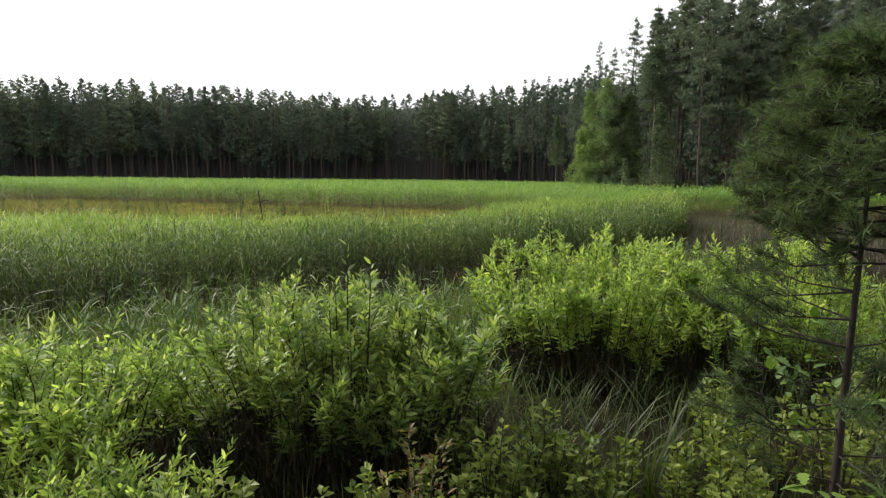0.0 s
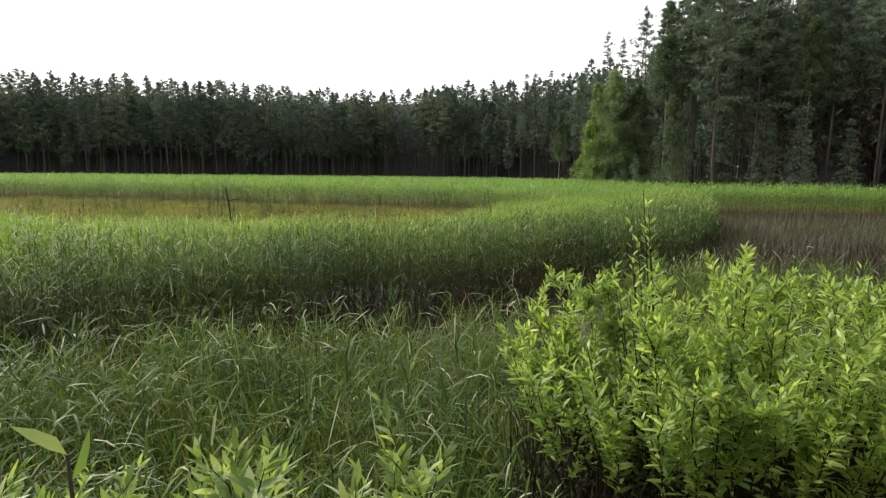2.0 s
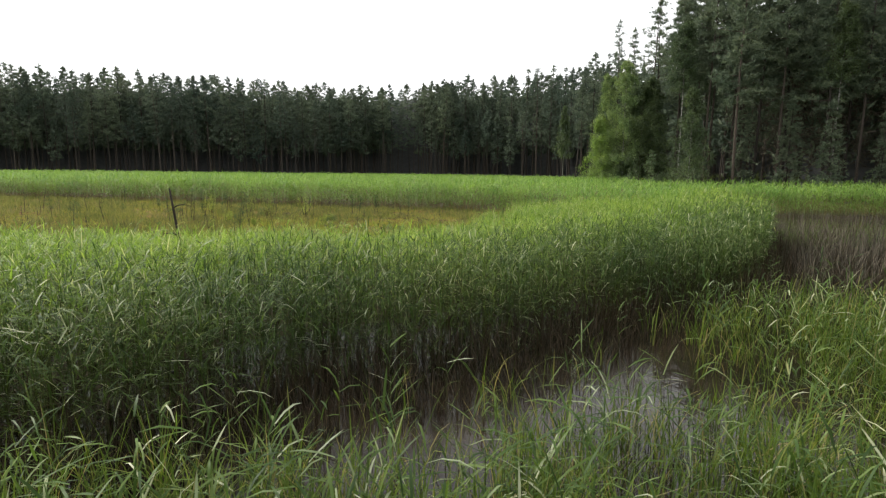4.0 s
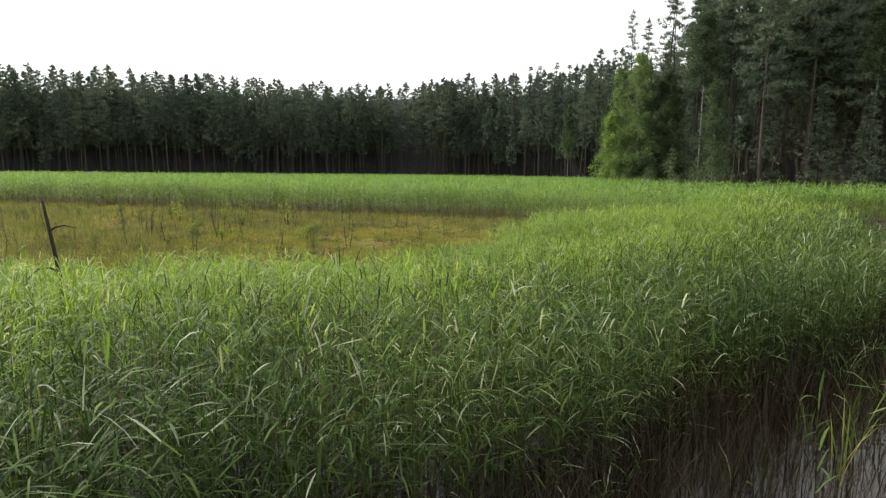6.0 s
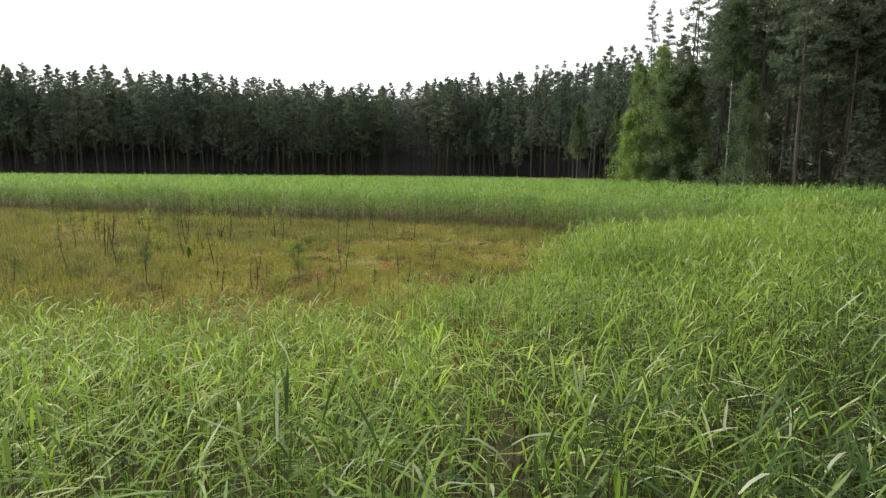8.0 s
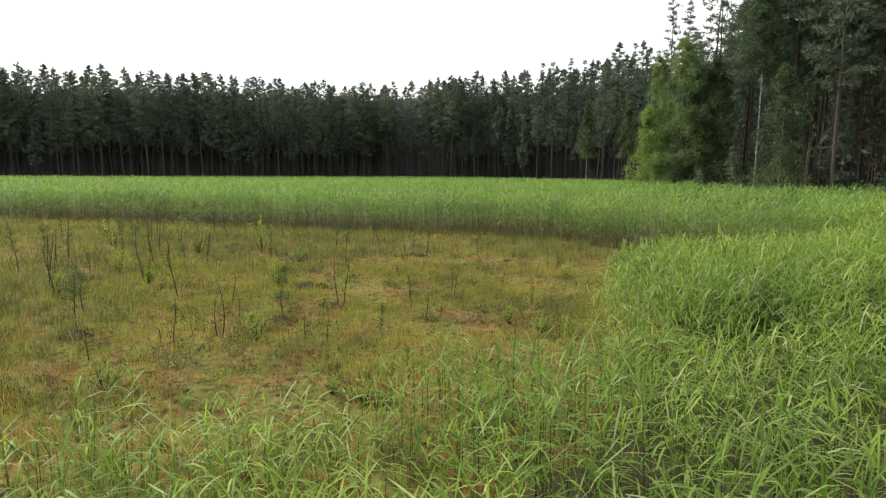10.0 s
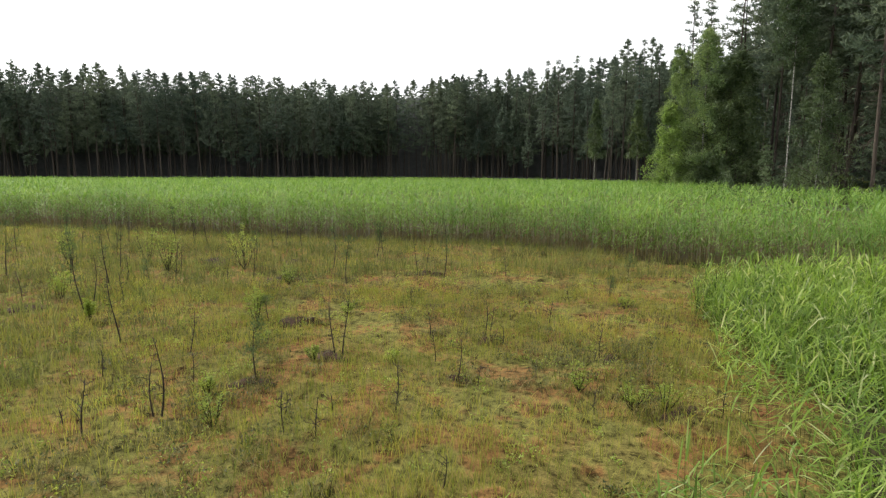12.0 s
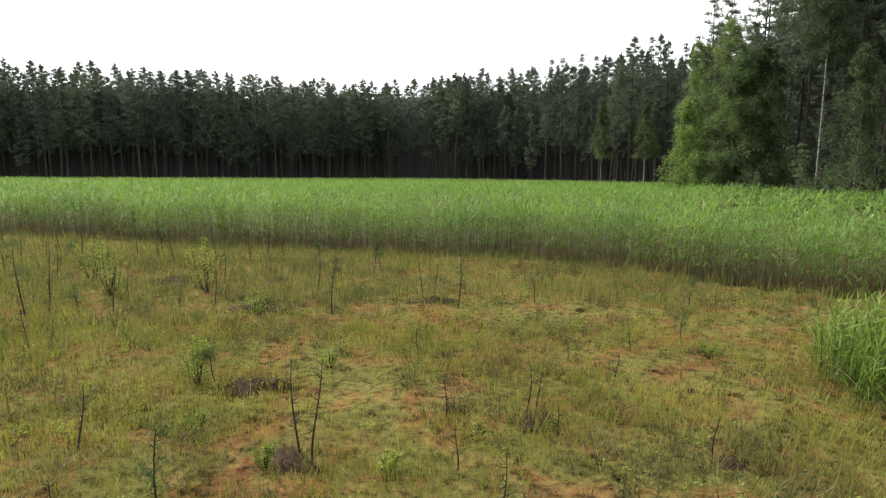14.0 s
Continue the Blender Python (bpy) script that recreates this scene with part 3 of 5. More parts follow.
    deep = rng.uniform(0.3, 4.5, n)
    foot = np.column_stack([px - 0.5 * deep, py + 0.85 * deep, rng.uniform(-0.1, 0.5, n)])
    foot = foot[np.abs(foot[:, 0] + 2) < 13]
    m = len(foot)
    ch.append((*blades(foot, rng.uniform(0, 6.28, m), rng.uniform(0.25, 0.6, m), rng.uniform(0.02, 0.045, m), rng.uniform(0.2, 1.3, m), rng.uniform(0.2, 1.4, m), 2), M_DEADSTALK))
    ob = part("reed_bed", ch)
    return tagged(ob, "dense green common reeds standing in shallow water", "reeds", kind="stuff")


build_near_reeds()


def far_reed_height(xy):
    y = xy[:, 1]
    h = np.interp(y, [38, 44, 72, 90, 110, 150, 190], [1.7, 1.82, 1.75, 1.5, 1.15, 0.5, 0.25])
    return h + 0.13 * wave(xy[:, 0], xy[:, 1], 0.5) + 0.11 * wave(xy[:, 0], xy[:, 1], 2.3, 1.1) + rng.normal(0, 0.13, len(xy))


def build_far_reeds():
    front = np.array(FAR_FRONT + [(17, 46.5), (31, 45), (50, 40), (62, 36)])
    # dense face along the bog
    seg_len = np.linalg.norm(np.diff(front, axis=0), axis=1)
    acc = np.concatenate([[0], np.cumsum(seg_len)])
    s = rng.uniform(0, acc[-1], 13000)
    d = rng.uniform(0, 1, 13000) ** 1.9 * 4.5
    px, py = np.interp(s, acc, front[:, 0]), np.interp(s, acc, front[:, 1])
    xy = np.column_stack([px, py + d + 0.35 * wave(px, py, 1.3)])
    xy = xy[np.abs(xy[:, 0]) < 48]
    ch = reed_chunks(xy, far_reed_height(xy), 6, 0.42, 0.032, 2, 0.018, M_REED_FAR, z0=np.where(xy[:, 0] > 11, -0.2, 0.0), low=0.2, wind=0.1)
    # last year's bare stalks along the foot
    n = 16000
    s = rng.uniform(0, acc[-1], n)
    px, py = np.interp(s, acc, front[:, 0]), np.interp(s, acc, front[:, 1])
    foot = np.column_stack([px, py + rng.uniform(-0.4, 2.0, n) + 0.35 * wave(px, py, 1.3), np.zeros(n)])
    foot = foot[np.abs(foot[:, 0]) < 45]
    ch.append((*blades(foot, rng.uniform(0, 6.28, len(foot)), rng.uniform(0.5, 1.5, len(foot)), 0.02, rng.uniform(0, 0.12, len(foot)), 0.05, 1), M_REED_STEM))
    ob = part("reed_belt", ch)
    tagged(ob, "tall reed belt with brown stems and green tops", "reeds", kind="stuff")
    # the wide bed behind
    poly = [(-75, 46), (70, 36), (75, 60), (30, 96), (-90, 96)]
    xy = scatter(22000, poly, lambda x, y: inside(FAR_BED, x, y) * 1.0)
    ch = reed_chunks(xy, far_reed_height(xy), 4, 0.42, 0.05, 2, 0.02, M_REED_FAR, z0=np.full(len(xy), 0.0), low=0.6, wind=0.2)
    ob = part("reed_field", ch)
    tagged(ob, "wide bright green reed field reaching to the forest", "reeds", kind="stuff")
    # low sedge meadow in front of the far forest
    poly = [(-90, 92), (16, 90), (31, 112), (30, 140), (24, 156), (17, 175), (3, 188), (-27, 201), (-61, 192), (-95, 182), (-127, 173), (-165, 150), (-140, 100), (-75, 60), (-75, 92)]
    xy = scatter(12000, poly)
    z = np.zeros(len(xy))
    foot = np.repeat(np.column_stack([xy, z]), 3, 0)
    h = np.repeat(far_reed_height(xy), 3)
    foot[:, :2] += rng.normal(0, 0.4, (len(foot), 2))
    v, f = blades(foot, rng.uniform(0, 6.28, len(foot)), h * rng.uniform(0.8, 1.1, len(h)), 0.13, 0.08, 0.7, 2)
    ob = part("sedge_meadow", [(v, f, M_REED_FAR)])
    tagged(ob, "green sedge meadow running up to the forest edge", "sedge", kind="stuff")


build_far_reeds()


def build_sedge_shallows():
    """Sedge and young reed in the flooded strip between the bank and the reed bed."""
    poly = [(-40, 2.2), (14, 2.2), (14, 17), (6.0, 18.2), (2.2, 15.6), (1.0, 14.0), (-2.0, 12.0), (-4.0, 9.6), (-8, 6.6), (-16, 5.0), (-40, 4.5)]

    def dens(x, y):
        open_water = np.clip(1.4 - np.hypot((x - 2.0) / 0.9, (y - 8.6) / 2.0), 0, 1) + np.clip(1.3 - np.hypot((x + 2.2) / 0.4, (y - 9.2) / 0.6), 0, 1)
        d = (0.75 + 0.4 * wave(x, y, 1.2)) * (1 - 0.72 * np.clip(open_water, 0, 1))
        # clear dark water along the front of the reeds
        d = d * np.clip((edge_distance(x, y, NEAR_FRONT) - 0.4) / 2.2, 0.06, 1)
        bare = np.clip((y - 8.6 + 0.8 * wave(x, y, 1.3, 0.5)) / 1.6, 0, 1) * np.clip((x + 3.0) / 1.2, 0, 1)
        d = d * (1 - bare * np.clip(0.97 - 0.11 * np.clip(x - 3.0, 0, 4), 0, 1))
        shade = np.minimum(np.hypot((x - 2.9) / 1.7, (y - 3.5) / 1.7), np.hypot((x - 4.9) / 1.4, (y - 3.4) / 1.5))
        return np.clip(d * np.clip(1.0 - (x - 4) / 9, 0, 1), 0.002, 1) * np.clip(shade * 3 - 2.2, 0, 1)

    xy = scatter(6800, poly, dens)
    n, k = len(xy), 7
    foot = np.repeat(np.column_stack([xy, np.full(n, -0.12)]), k, 0)
    foot[:, :2] += rng.normal(0, 0.07, (n * k, 2))
    h = np.repeat(rng.uniform(0.55, 1.15, n), k) * rng.uniform(0.7, 1.15, n * k)
    v, f = blades(foot, rng.uniform(0, 6.28, n * k), h, rng.uniform(0.008, 0.018, n * k), rng.uniform(0.02, 0.3, n * k), rng.uniform(0.2, 1.6, n * k), 3, rng.uniform(-0.6, 0.6, n * k))
    ob = part("sedge", [(v, f, M_SEDGE)])
    tagged(ob, "yellow-green sedge tufts in shallow water", "sedge", kind="stuff")
    xy = scatter(3400, poly, dens)
    ch = reed_chunks(xy, rng.uniform(0.6, 1.35, len(xy)), 6, 0.36, 0.021, 3, 0.007, M_REED_DARK, wind=0.1)
    ob = part("young_reeds", ch)
    tagged(ob, "scattered young reeds among the sedge", "reeds", kind="stuff")


build_sedge_shallows()


def build_pool_stubble():
    """Broken dead reed stalks standing all over the open pool."""
    xy = scatter(21000, [(7, 17.5), (9.5, 16), (48, 18), (48, 39), (31, 44.4), (17, 46), (13.4, 29.4), (9.4, 21.5)], lambda x, y: np.clip(0.65 + 0.5 * wave(x, y, 0.5, 0.3), 0.1, 1) * np.clip(30.0 / np.hypot(x, y), 0.3, 1))
    n = len(xy)
    foot = np.column_stack([xy, np.full(n, -0.2)])
    v, f = blades(foot, rng.uniform(0, 6.28, n), rng.uniform(0.25, 0.85, n), rng.uniform(0.008, 0.02, n), rng.uniform(0, 0.6, n), rng.uniform(0, 0.8, n), 2)
    xy = scatter(2000, [(0.2, 7.0), (5.2, 6.6), (9, 13), (7, 17), (2.4, 14.6), (0.8, 12.6)])
    m = len(xy)
    v2, f2 = blades(np.column_stack([xy, np.full(m, -0.2)]), rng.uniform(0, 6.28, m), rng.uniform(0.25, 0.75, m), rng.uniform(0.004, 0.009, m), rng.uniform(0, 0.2, m), rng.uniform(0, 0.3, m), 2)
    tagged(part("reed_stubble", [(v, f, M_STUBBLE), (v2, f2, M_DEADSTALK)]), "grey-brown broken dead reed stalks in the pool", "reeds", kind="stuff")


build_pool_stubble()


# ---------------------------------------------------------------- bog plants
def build_bog_grass():
    poly = [(-26, 16), (7, 16), (7, 49), (-26, 49)]
    dens = lambda x, y: bog_mask(x, y) * np.clip(0.5 + 0.6 * wave(x, y, 1.5, 0.4), 0.08, 1) * np.where((y < 35) & (x > -12), 1.0, 0.3)
    xy = scatter(17000, poly, dens)
    n, k = len(xy), 6
    z = ground_height(xy[:, 0], xy[:, 1])
    foot = np.repeat(np.column_stack([xy, z]), k, 0)
    foot[:, :2] += rng.normal(0, 0.08, (n * k, 2))
    h = np.repeat(rng.uniform(0.1, 0.31, n), k) * rng.uniform(0.6, 1.2, n * k)
    v, f = blades(foot, rng.uniform(0, 6.28, n * k), h, rng.uniform(0.005, 0.009, n * k), rng.uniform(0.02, 0.4, n * k), rng.uniform(0.1, 1.2, n * k), 2)
    # coarser growth over the far and left parts of the bog
    xy = scatter(10500, [(-46, 19), (-9, 21), (-8.5, 36), (9, 37), (9, 50), (-46, 53)], lambda x, y: bog_mask(x, y) * np.clip(0.6 + 0.5 * wave(x, y, 0.8, 0.4), 0.15, 1))
    n, k = len(xy), 5
    foot = np.repeat(np.column_stack([xy, ground_height(xy[:, 0], xy[:, 1])]), k, 0)
    foot[:, :2] += rng.normal(0, 0.12, (n * k, 2))
    v2, f2 = blades(foot, rng.uniform(0, 6.28, n * k), rng.uniform(0.15, 0.5, n * k), 0.02, rng.uniform(0.02, 0.3, n * k), rng.uniform(0.1, 1.0, n * k), 2)
    ob = part("bog_grass", [(v, f, M_BOGGRASS), (v2, f2, M_DULLGRASS)])
    tagged(ob, "thin yellow-green bog sedge over moss", "grass", kind="stuff")


build_bog_grass()


def build_bog_heath():
    """Low dark heath sprigs in loose patches over the moss."""
    poly = [(-22, 20), (7, 20), (7, 46), (-22, 46)]
    dens = lambda x, y: bog_mask(x, y) * np.clip(1.6 * wave(x, y, 1.7, 2.2) - 0.1 - 0.05 * x * 0.3, 0.03, 1)
    xy = scatter(3600, poly, dens)
    n, k = len(xy), 7
    foot = np.repeat(np.column_stack([xy, ground_height(xy[:, 0], xy[:, 1])]), k, 0)
    foot[:, :2] += rng.normal(0, 0.05, (n * k, 2))
    v, f = blades(foot, rng.uniform(0, 6.28, n * k), rng.uniform(0.05, 0.15, n * k), 0.01, rng.uniform(0.1, 0.9, n * k), rng.uniform(0.0, 0.8, n * k), 2)
    b = np.repeat(foot, 1, 0) + rng.normal(0, 0.02, foot.shape) + np.array([0, 0, 0.06])
    b = b[::3]
    lv, lf = leaves(b, rng.normal(0, 1, b.shape) + np.array([0, 0, 0.6]), 0.03, 0.014)
    ob = part("heath", [(v, f, M_HEATH), (lv, lf, M_SHRUB)])
    tagged(ob, "low brown and green heath sprigs on the moss", "heath", kind="stuff")


build_bog_heath()


def build_bog_sprigs():
    """Bright leafy sprigs dotted over the moss."""
    xy = scatter(420, [(-14, 22), (3, 22), (3, 38), (-14, 38)], lambda x, y: bog_mask(x, y) * 1.0)
    n, k = len(xy), 26
    size = np.repeat(rng.uniform(0.08, 0.26, n), k)
    foot = np.repeat(np.column_stack([xy, ground_height(xy[:, 0], xy[:, 1])]), k, 0)
    c = foot + rng.normal(0, 0.45, foot.shape) * size[:, None] * np.array([1, 1, 0]) + np.column_stack([np.zeros((n * k, 2)), size * rng.random(n * k)])
    v, f = leaves(c, rng.normal(0, 1, c.shape) + np.array([0, 0, 0.7]), 0.045 * rng.uniform(0.6, 1.3, n * k), 0.02)
    tagged(part("bog_sprigs", [(v, f, M_SAPLING)]), "small bright green leafy sprigs on the moss", "plants", kind="stuff")


build_bog_sprigs()


def build_bog_brush():
    """Knee-low tangles of grey-green leafy brush and dead grass, in loose patches."""
    xy = scatter(900, [(-17, 22), (5, 22), (5, 42), (-17, 42)], lambda x, y: bog_mask(x, y) * np.clip(0.35 + 0.9 * wave(x, y, 0.9, 1.9) - 0.03 * x, 0.05, 1))
    n, k = len(xy), 34
    size = np.repeat(rng.uniform(0.1, 0.36, n), k)
    foot = np.repeat(np.column_stack([xy, ground_height(xy[:, 0], xy[:, 1])]), k, 0)
    c = foot + rng.normal(0, 0.5, foot.shape) * size[:, None] * np.array([1, 1, 0])
    gv, gf = blades(c, rng.uniform(0, 6.28, n * k), size * rng.uniform(0.5, 1.3, n * k), 0.008, rng.uniform(0.1, 0.8, n * k), rng.uniform(0.3, 1.6, n * k), 2)
    top = c + np.column_stack([np.zeros((n * k, 2)), size * 0.7 * rng.random(n * k)])
    lv, lf = leaves(top, rng.normal(0, 1, c.shape) + np.array([0, 0, 0.7]), 0.045 * rng.uniform(0.6, 1.3, n * k), 0.02)
    tagged(part("bog_brush", [(gv, gf, M_DRYGRASS), (lv, lf, M_BRUSH)]), "low tangles of dull green brush and dry grass", "brush", kind="stuff")


build_bog_brush()


def crooked(h, bend, n=6, x0=0.0, y0=0.0):
    ph = rng.uniform(0, 6.28, 2)
    s = np.linspace(0, 1, n)
    return np.column_stack([x0 + bend * h * (np.sin(s * 3.2 + ph[0]) - np.sin(ph[0])), y0 + bend * h * (np.sin(s * 2.7 + ph[1]) - np.sin(ph[1])), s * h])


def at_height(path, z):
    return np.array([np.interp(z, path[:, 2], path[:, k]) for k in range(3)])


def dwarf_pine(x, y, h, live):
    """A stunted bog pine: crooked stem, bare side twigs, and needle tufts near the top if it lives."""
    z = float(ground_height(np.array([x]), np.array([y]))[0])
    root = new("bog_pine" if live else "dead_bog_pine")
    root.location = (x, y, z - 0.02)
    path = crooked(h, 0.05, 7)
    r0 = 0.006 + 0.007 * h
    part("trunk", [(*tube(path, np.linspace(r0, 0.004, 7), 6), M_DEADWOOD)], root)
    tips = []
    for _ in range(int(5 + 7 * h)):
        zz = rng.uniform(0.25, 0.97) * h
        b = at_height(path, zz)
        a = rng.uniform(0, 6.28)
        ln = rng.uniform(0.08, 0.26) * (1.15 - 0.6 * zz / h) * (0.6 + 0.5 * h)
        e = b + ln * np.array([math.cos(a), math.sin(a), rng.uniform(-0.1, 0.7)])
        m = (b + e) / 2 + rng.normal(0, 0.02, 3)
        part("twig", [(*tube([b, m, e], [0.005, 0.004, 0.002], 3), M_DEADWOOD)], root)
        tips += [m, e]
    if live:
        tips = np.array([t for t in tips if t[2] > 0.5 * h] + [path[-1]] * 3)
        c = np.repeat(tips, 8, 0) + rng.normal(0, 0.045, (len(tips) * 8, 3))
        part("needles", [(*tufts(c, np.tile([0, 0, 0.6], (len(c), 1)), 0.065, 6, 1.0, 0.045), M_NEEDLE_YOUNG)], root)
        tagged(root, "stunted pine with a few green needle tufts", "bog pine", "stunted bog pines")
    else:
        tagged(root, "thin dead dark pine stem with bare twigs", "dead tree", "dead bog pines")
    return root


DEAD = [(-11.2, 32.3, 1.17), (-10.8, 32.8, 0.7), (-6.6, 26.9, 1.04), (-12.0, 34.8, 0.8), (-10.8, 35.1, 1.03), (-7.5, 29.4, 0.73), (-10.6, 39.7, 0.56), (-5.05, 29.4, 1.06), (-4.9, 29.3, 1.11), (-6.8, 28.1, 0.49), (-8.1, 28.0, 0.46), (-4.5, 36.5, 1.06), (-4.3, 37.1, 0.84), (-4.2, 32.9, 0.47), (-3.6, 30.6, 0.55), (-3.4, 29.4, 0.48), (-3.0, 28.5, 0.67), (-2.7, 28.4, 0.33), (-2.6, 30.8, 0.69), (-2.5, 30.7, 0.59), (-2.3, 30.2, 0.4)]
DEAD += [(-0.7, 33.4, 0.38), (-1.3, 31.8, 0.46), (-0.7, 29.8, 0.54), (-2.0, 36.9, 0.61), (-1.2, 27.5, 0.37), (0.4, 27.5, 0.33), (-3.7, 27.0, 0.55), (-4.5, 27.1, 0.25), (-5.1, 27.1, 0.3), (-8.2, 25.5, 0.6), (-7.5, 26.4, 0.32), (-7.2, 26.3, 0.7), (-6.7, 26.9, 0.69), (-4.5, 26.4, 0.54), (-4.9, 26.5, 0.53), (-3.0, 25.5, 0.36), (-3.8, 28.1, 0.37), (-13.1, 32.6, 0.76), (-9.1, 30.0, 1.3), (-15.5, 34.0, 1.07)]
LIVE = [(-13.4, 34.6, 1.4), (-12.4, 34.7, 1.6), (-6.9, 31.4, 0.52), (-5.9, 28.2, 0.84), (-7.1, 37.2, 1.31), (-6.3, 35.5, 1.31), (-6.3, 40.1, 1.18), (-6.1, 40.3, 1.07), (-3.7, 35.8, 1.58), (0.4, 34.2, 0.5), (1.5, 37.1, 0.63), (-9.4, 26.9, 1.18), (-10.8, 31.5, 1.5), (-15.4, 34.9, 1.55)]
for q in DEAD:
    dwarf_pine(*q, False)
for q in LIVE:
    dwarf_pine(*q, True)
# the stand goes on, thicker, towards the far left of the bog
for px, py in scatter(46, [(-30, 20), (-13.5, 22), (-11, 30), (-11.5, 44), (-30, 48)]):
    dwarf_pine(float(px), float(py), float(rng.uniform(0.5, 1.6)), rng.random() < 0.4)
# a tall dead stem at the edge of the reeds


def dead_pole(x, y, top):
    """A leaning dead pole with one side branch and a fallen bough at its foot."""
    root = new("dead_pole")
    root.location = (x, y, -0.25)
    h = top + 0.25
    s = np.linspace(0, 1, 8)
    path = np.column_stack([-0.22 * s ** 1.4 * h / 2.7, 0.05 * np.sin(4 * s), h * s])
    part("trunk", [(*tube(path, np.array([0.042, 0.04, 0.037, 0.034, 0.03, 0.028, 0.026, 0.02]), 7), M_DEADWOOD)], root)
    b = at_height(path, h - 0.46)
    part("branch", [(*tube([b, b + (0.1, 0, 0.06), b + (0.24, 0, 0.09), b + (0.42, 0.02, 0.05)], [0.02, 0.016, 0.012, 0.005], 5), M_DEADWOOD)], root)
    b = at_height(path, h - 1.12)
    part("branch", [(*tube([b, b + (-0.12, -0.02, 0.08), b + (-0.3, -0.05, 0.06), b + (-0.5, -0.05, -0.12)], [0.018, 0.015, 0.011, 0.005], 5), M_DEADWOOD)], root)
    return tagged(root, "leaning dark dead pole with a bare branch in the reeds", "dead tree")


dead_pole(-6.72, 17.15, 2.5)
# more stunted growth over the far side of the bog
for px, py in scatter(46, [(-24, 25), (-9, 27), (-7.5, 42), (-26, 46)], lambda x, y: bog_mask(x, y) * 1.0):
    dwarf_pine(float(px), float(py), float(rng.uniform(0.5, 1.5)), rng.random() < 0.35)
dwarf_pine(-12.4, 30.1, 1.5, False)


def leafy_shrub(name, x, y, h, spread, n_stem, n_leaf, leaf_len, mat, label, category, group="", bark=None, z=None, broad=0.36):
    """An upright shrub: curved stems from one foot and leaves along them, thicker towards the tips."""
    if z is None:
        z = float(ground_height(np.array([x]), np.array([y]))[0])
    root = new(name)
    root.location = (x, y, z - 0.02)
    stems, bases, dirs = [], [], []
    per = max(4, n_leaf // n_stem)
    for i in range(n_stem):
        a = rng.uniform(0, 6.28)
        out = spread * math.sqrt(rng.random())
        hh = h * rng.uniform(0.72, 1.0) * (1.0 - 0.28 * (out / (spread + 1e-6)) ** 2)
        s = np.linspace(0, 1, 6)
        p = np.column_stack([math.cos(a) * out * s ** 0.8, math.sin(a) * out * s ** 0.8, hh * s ** 1.1]) + np.cumsum(rng.normal(0, 0.012 * h, (6, 3)), 0) * (s > 0)[:, None]
        stems.append(tube(p, np.linspace(0.005 + 0.004 * h, 0.002, 6), 4))
        t = 1 - 0.7 * rng.random(per) ** 1.4
        b = np.stack([np.interp(t, s, p[:, k]) for k in range(3)], 1)
        ang = rng.uniform(0, 6.28, per)
        dr = np.stack([np.cos(ang), np.sin(ang), rng.uniform(0.1, 1.2, per)], 1)
        off = rng.uniform(0, 0.13 * h, per) * (1.15 - t)
        bases.append(b + dr * off[:, None])
        dirs.append(dr)
    for st in stems:
        part("stem", [(*st, bark or M_TWIG)], root)
    b, d = np.concatenate(bases), np.concatenate(dirs)
    part("foliage", [(*leaves(b, d, leaf_len * rng.uniform(0.6, 1.3, len(b)), leaf_len * broad), mat)], root)
    return tagged(root, label, category, group)


for sx, sy, sh in [(-10.5, 31.2, 0.5), (-9.7, 37.0, 1.46), (-7.1, 31.3, 0.8), (-11.8, 36.5, 1.5), (-13.6, 38.5, 1.4), (-12.6, 33.2, 0.8), (-15.5, 37.5, 1.5)]:
    leafy_shrub("birch_sapling", sx, sy, sh, 0.3 * sh, 9, 420, 0.065, M_SAPLING, "small pale green birch sapling in the bog", "sapling", "bog birch saplings")
for sx, sy, sh in [(-8.0, 35.7, 0.58), (-5.9, 26.8, 0.5), (-0.7, 27.6, 0.45), (-1.3, 28.1, 0.34), (-0.3, 27.6, 0.4), (-3.4, 24.1, 0.4), (-3.9, 24.3, 0.28), (-7.13, 24.3, 0.6), (-6.4, 27.7, 0.3), (-4.1, 29.25, 0.26), (-5.35, 29.2, 0.28), (-6.4, 29.85, 0.3), (0.5, 33.2, 0.35), (-7.8, 35.3, 0.45), (-5.5, 32.3, 0.3), (-12.0, 29.9, 0.7)]:
    leafy_shrub("bog_shrub", sx, sy, sh, 0.55 * sh, 14, 260, 0.05, M_SAPLING, "low light green bog shrub", "shrub", "low bog shrubs")


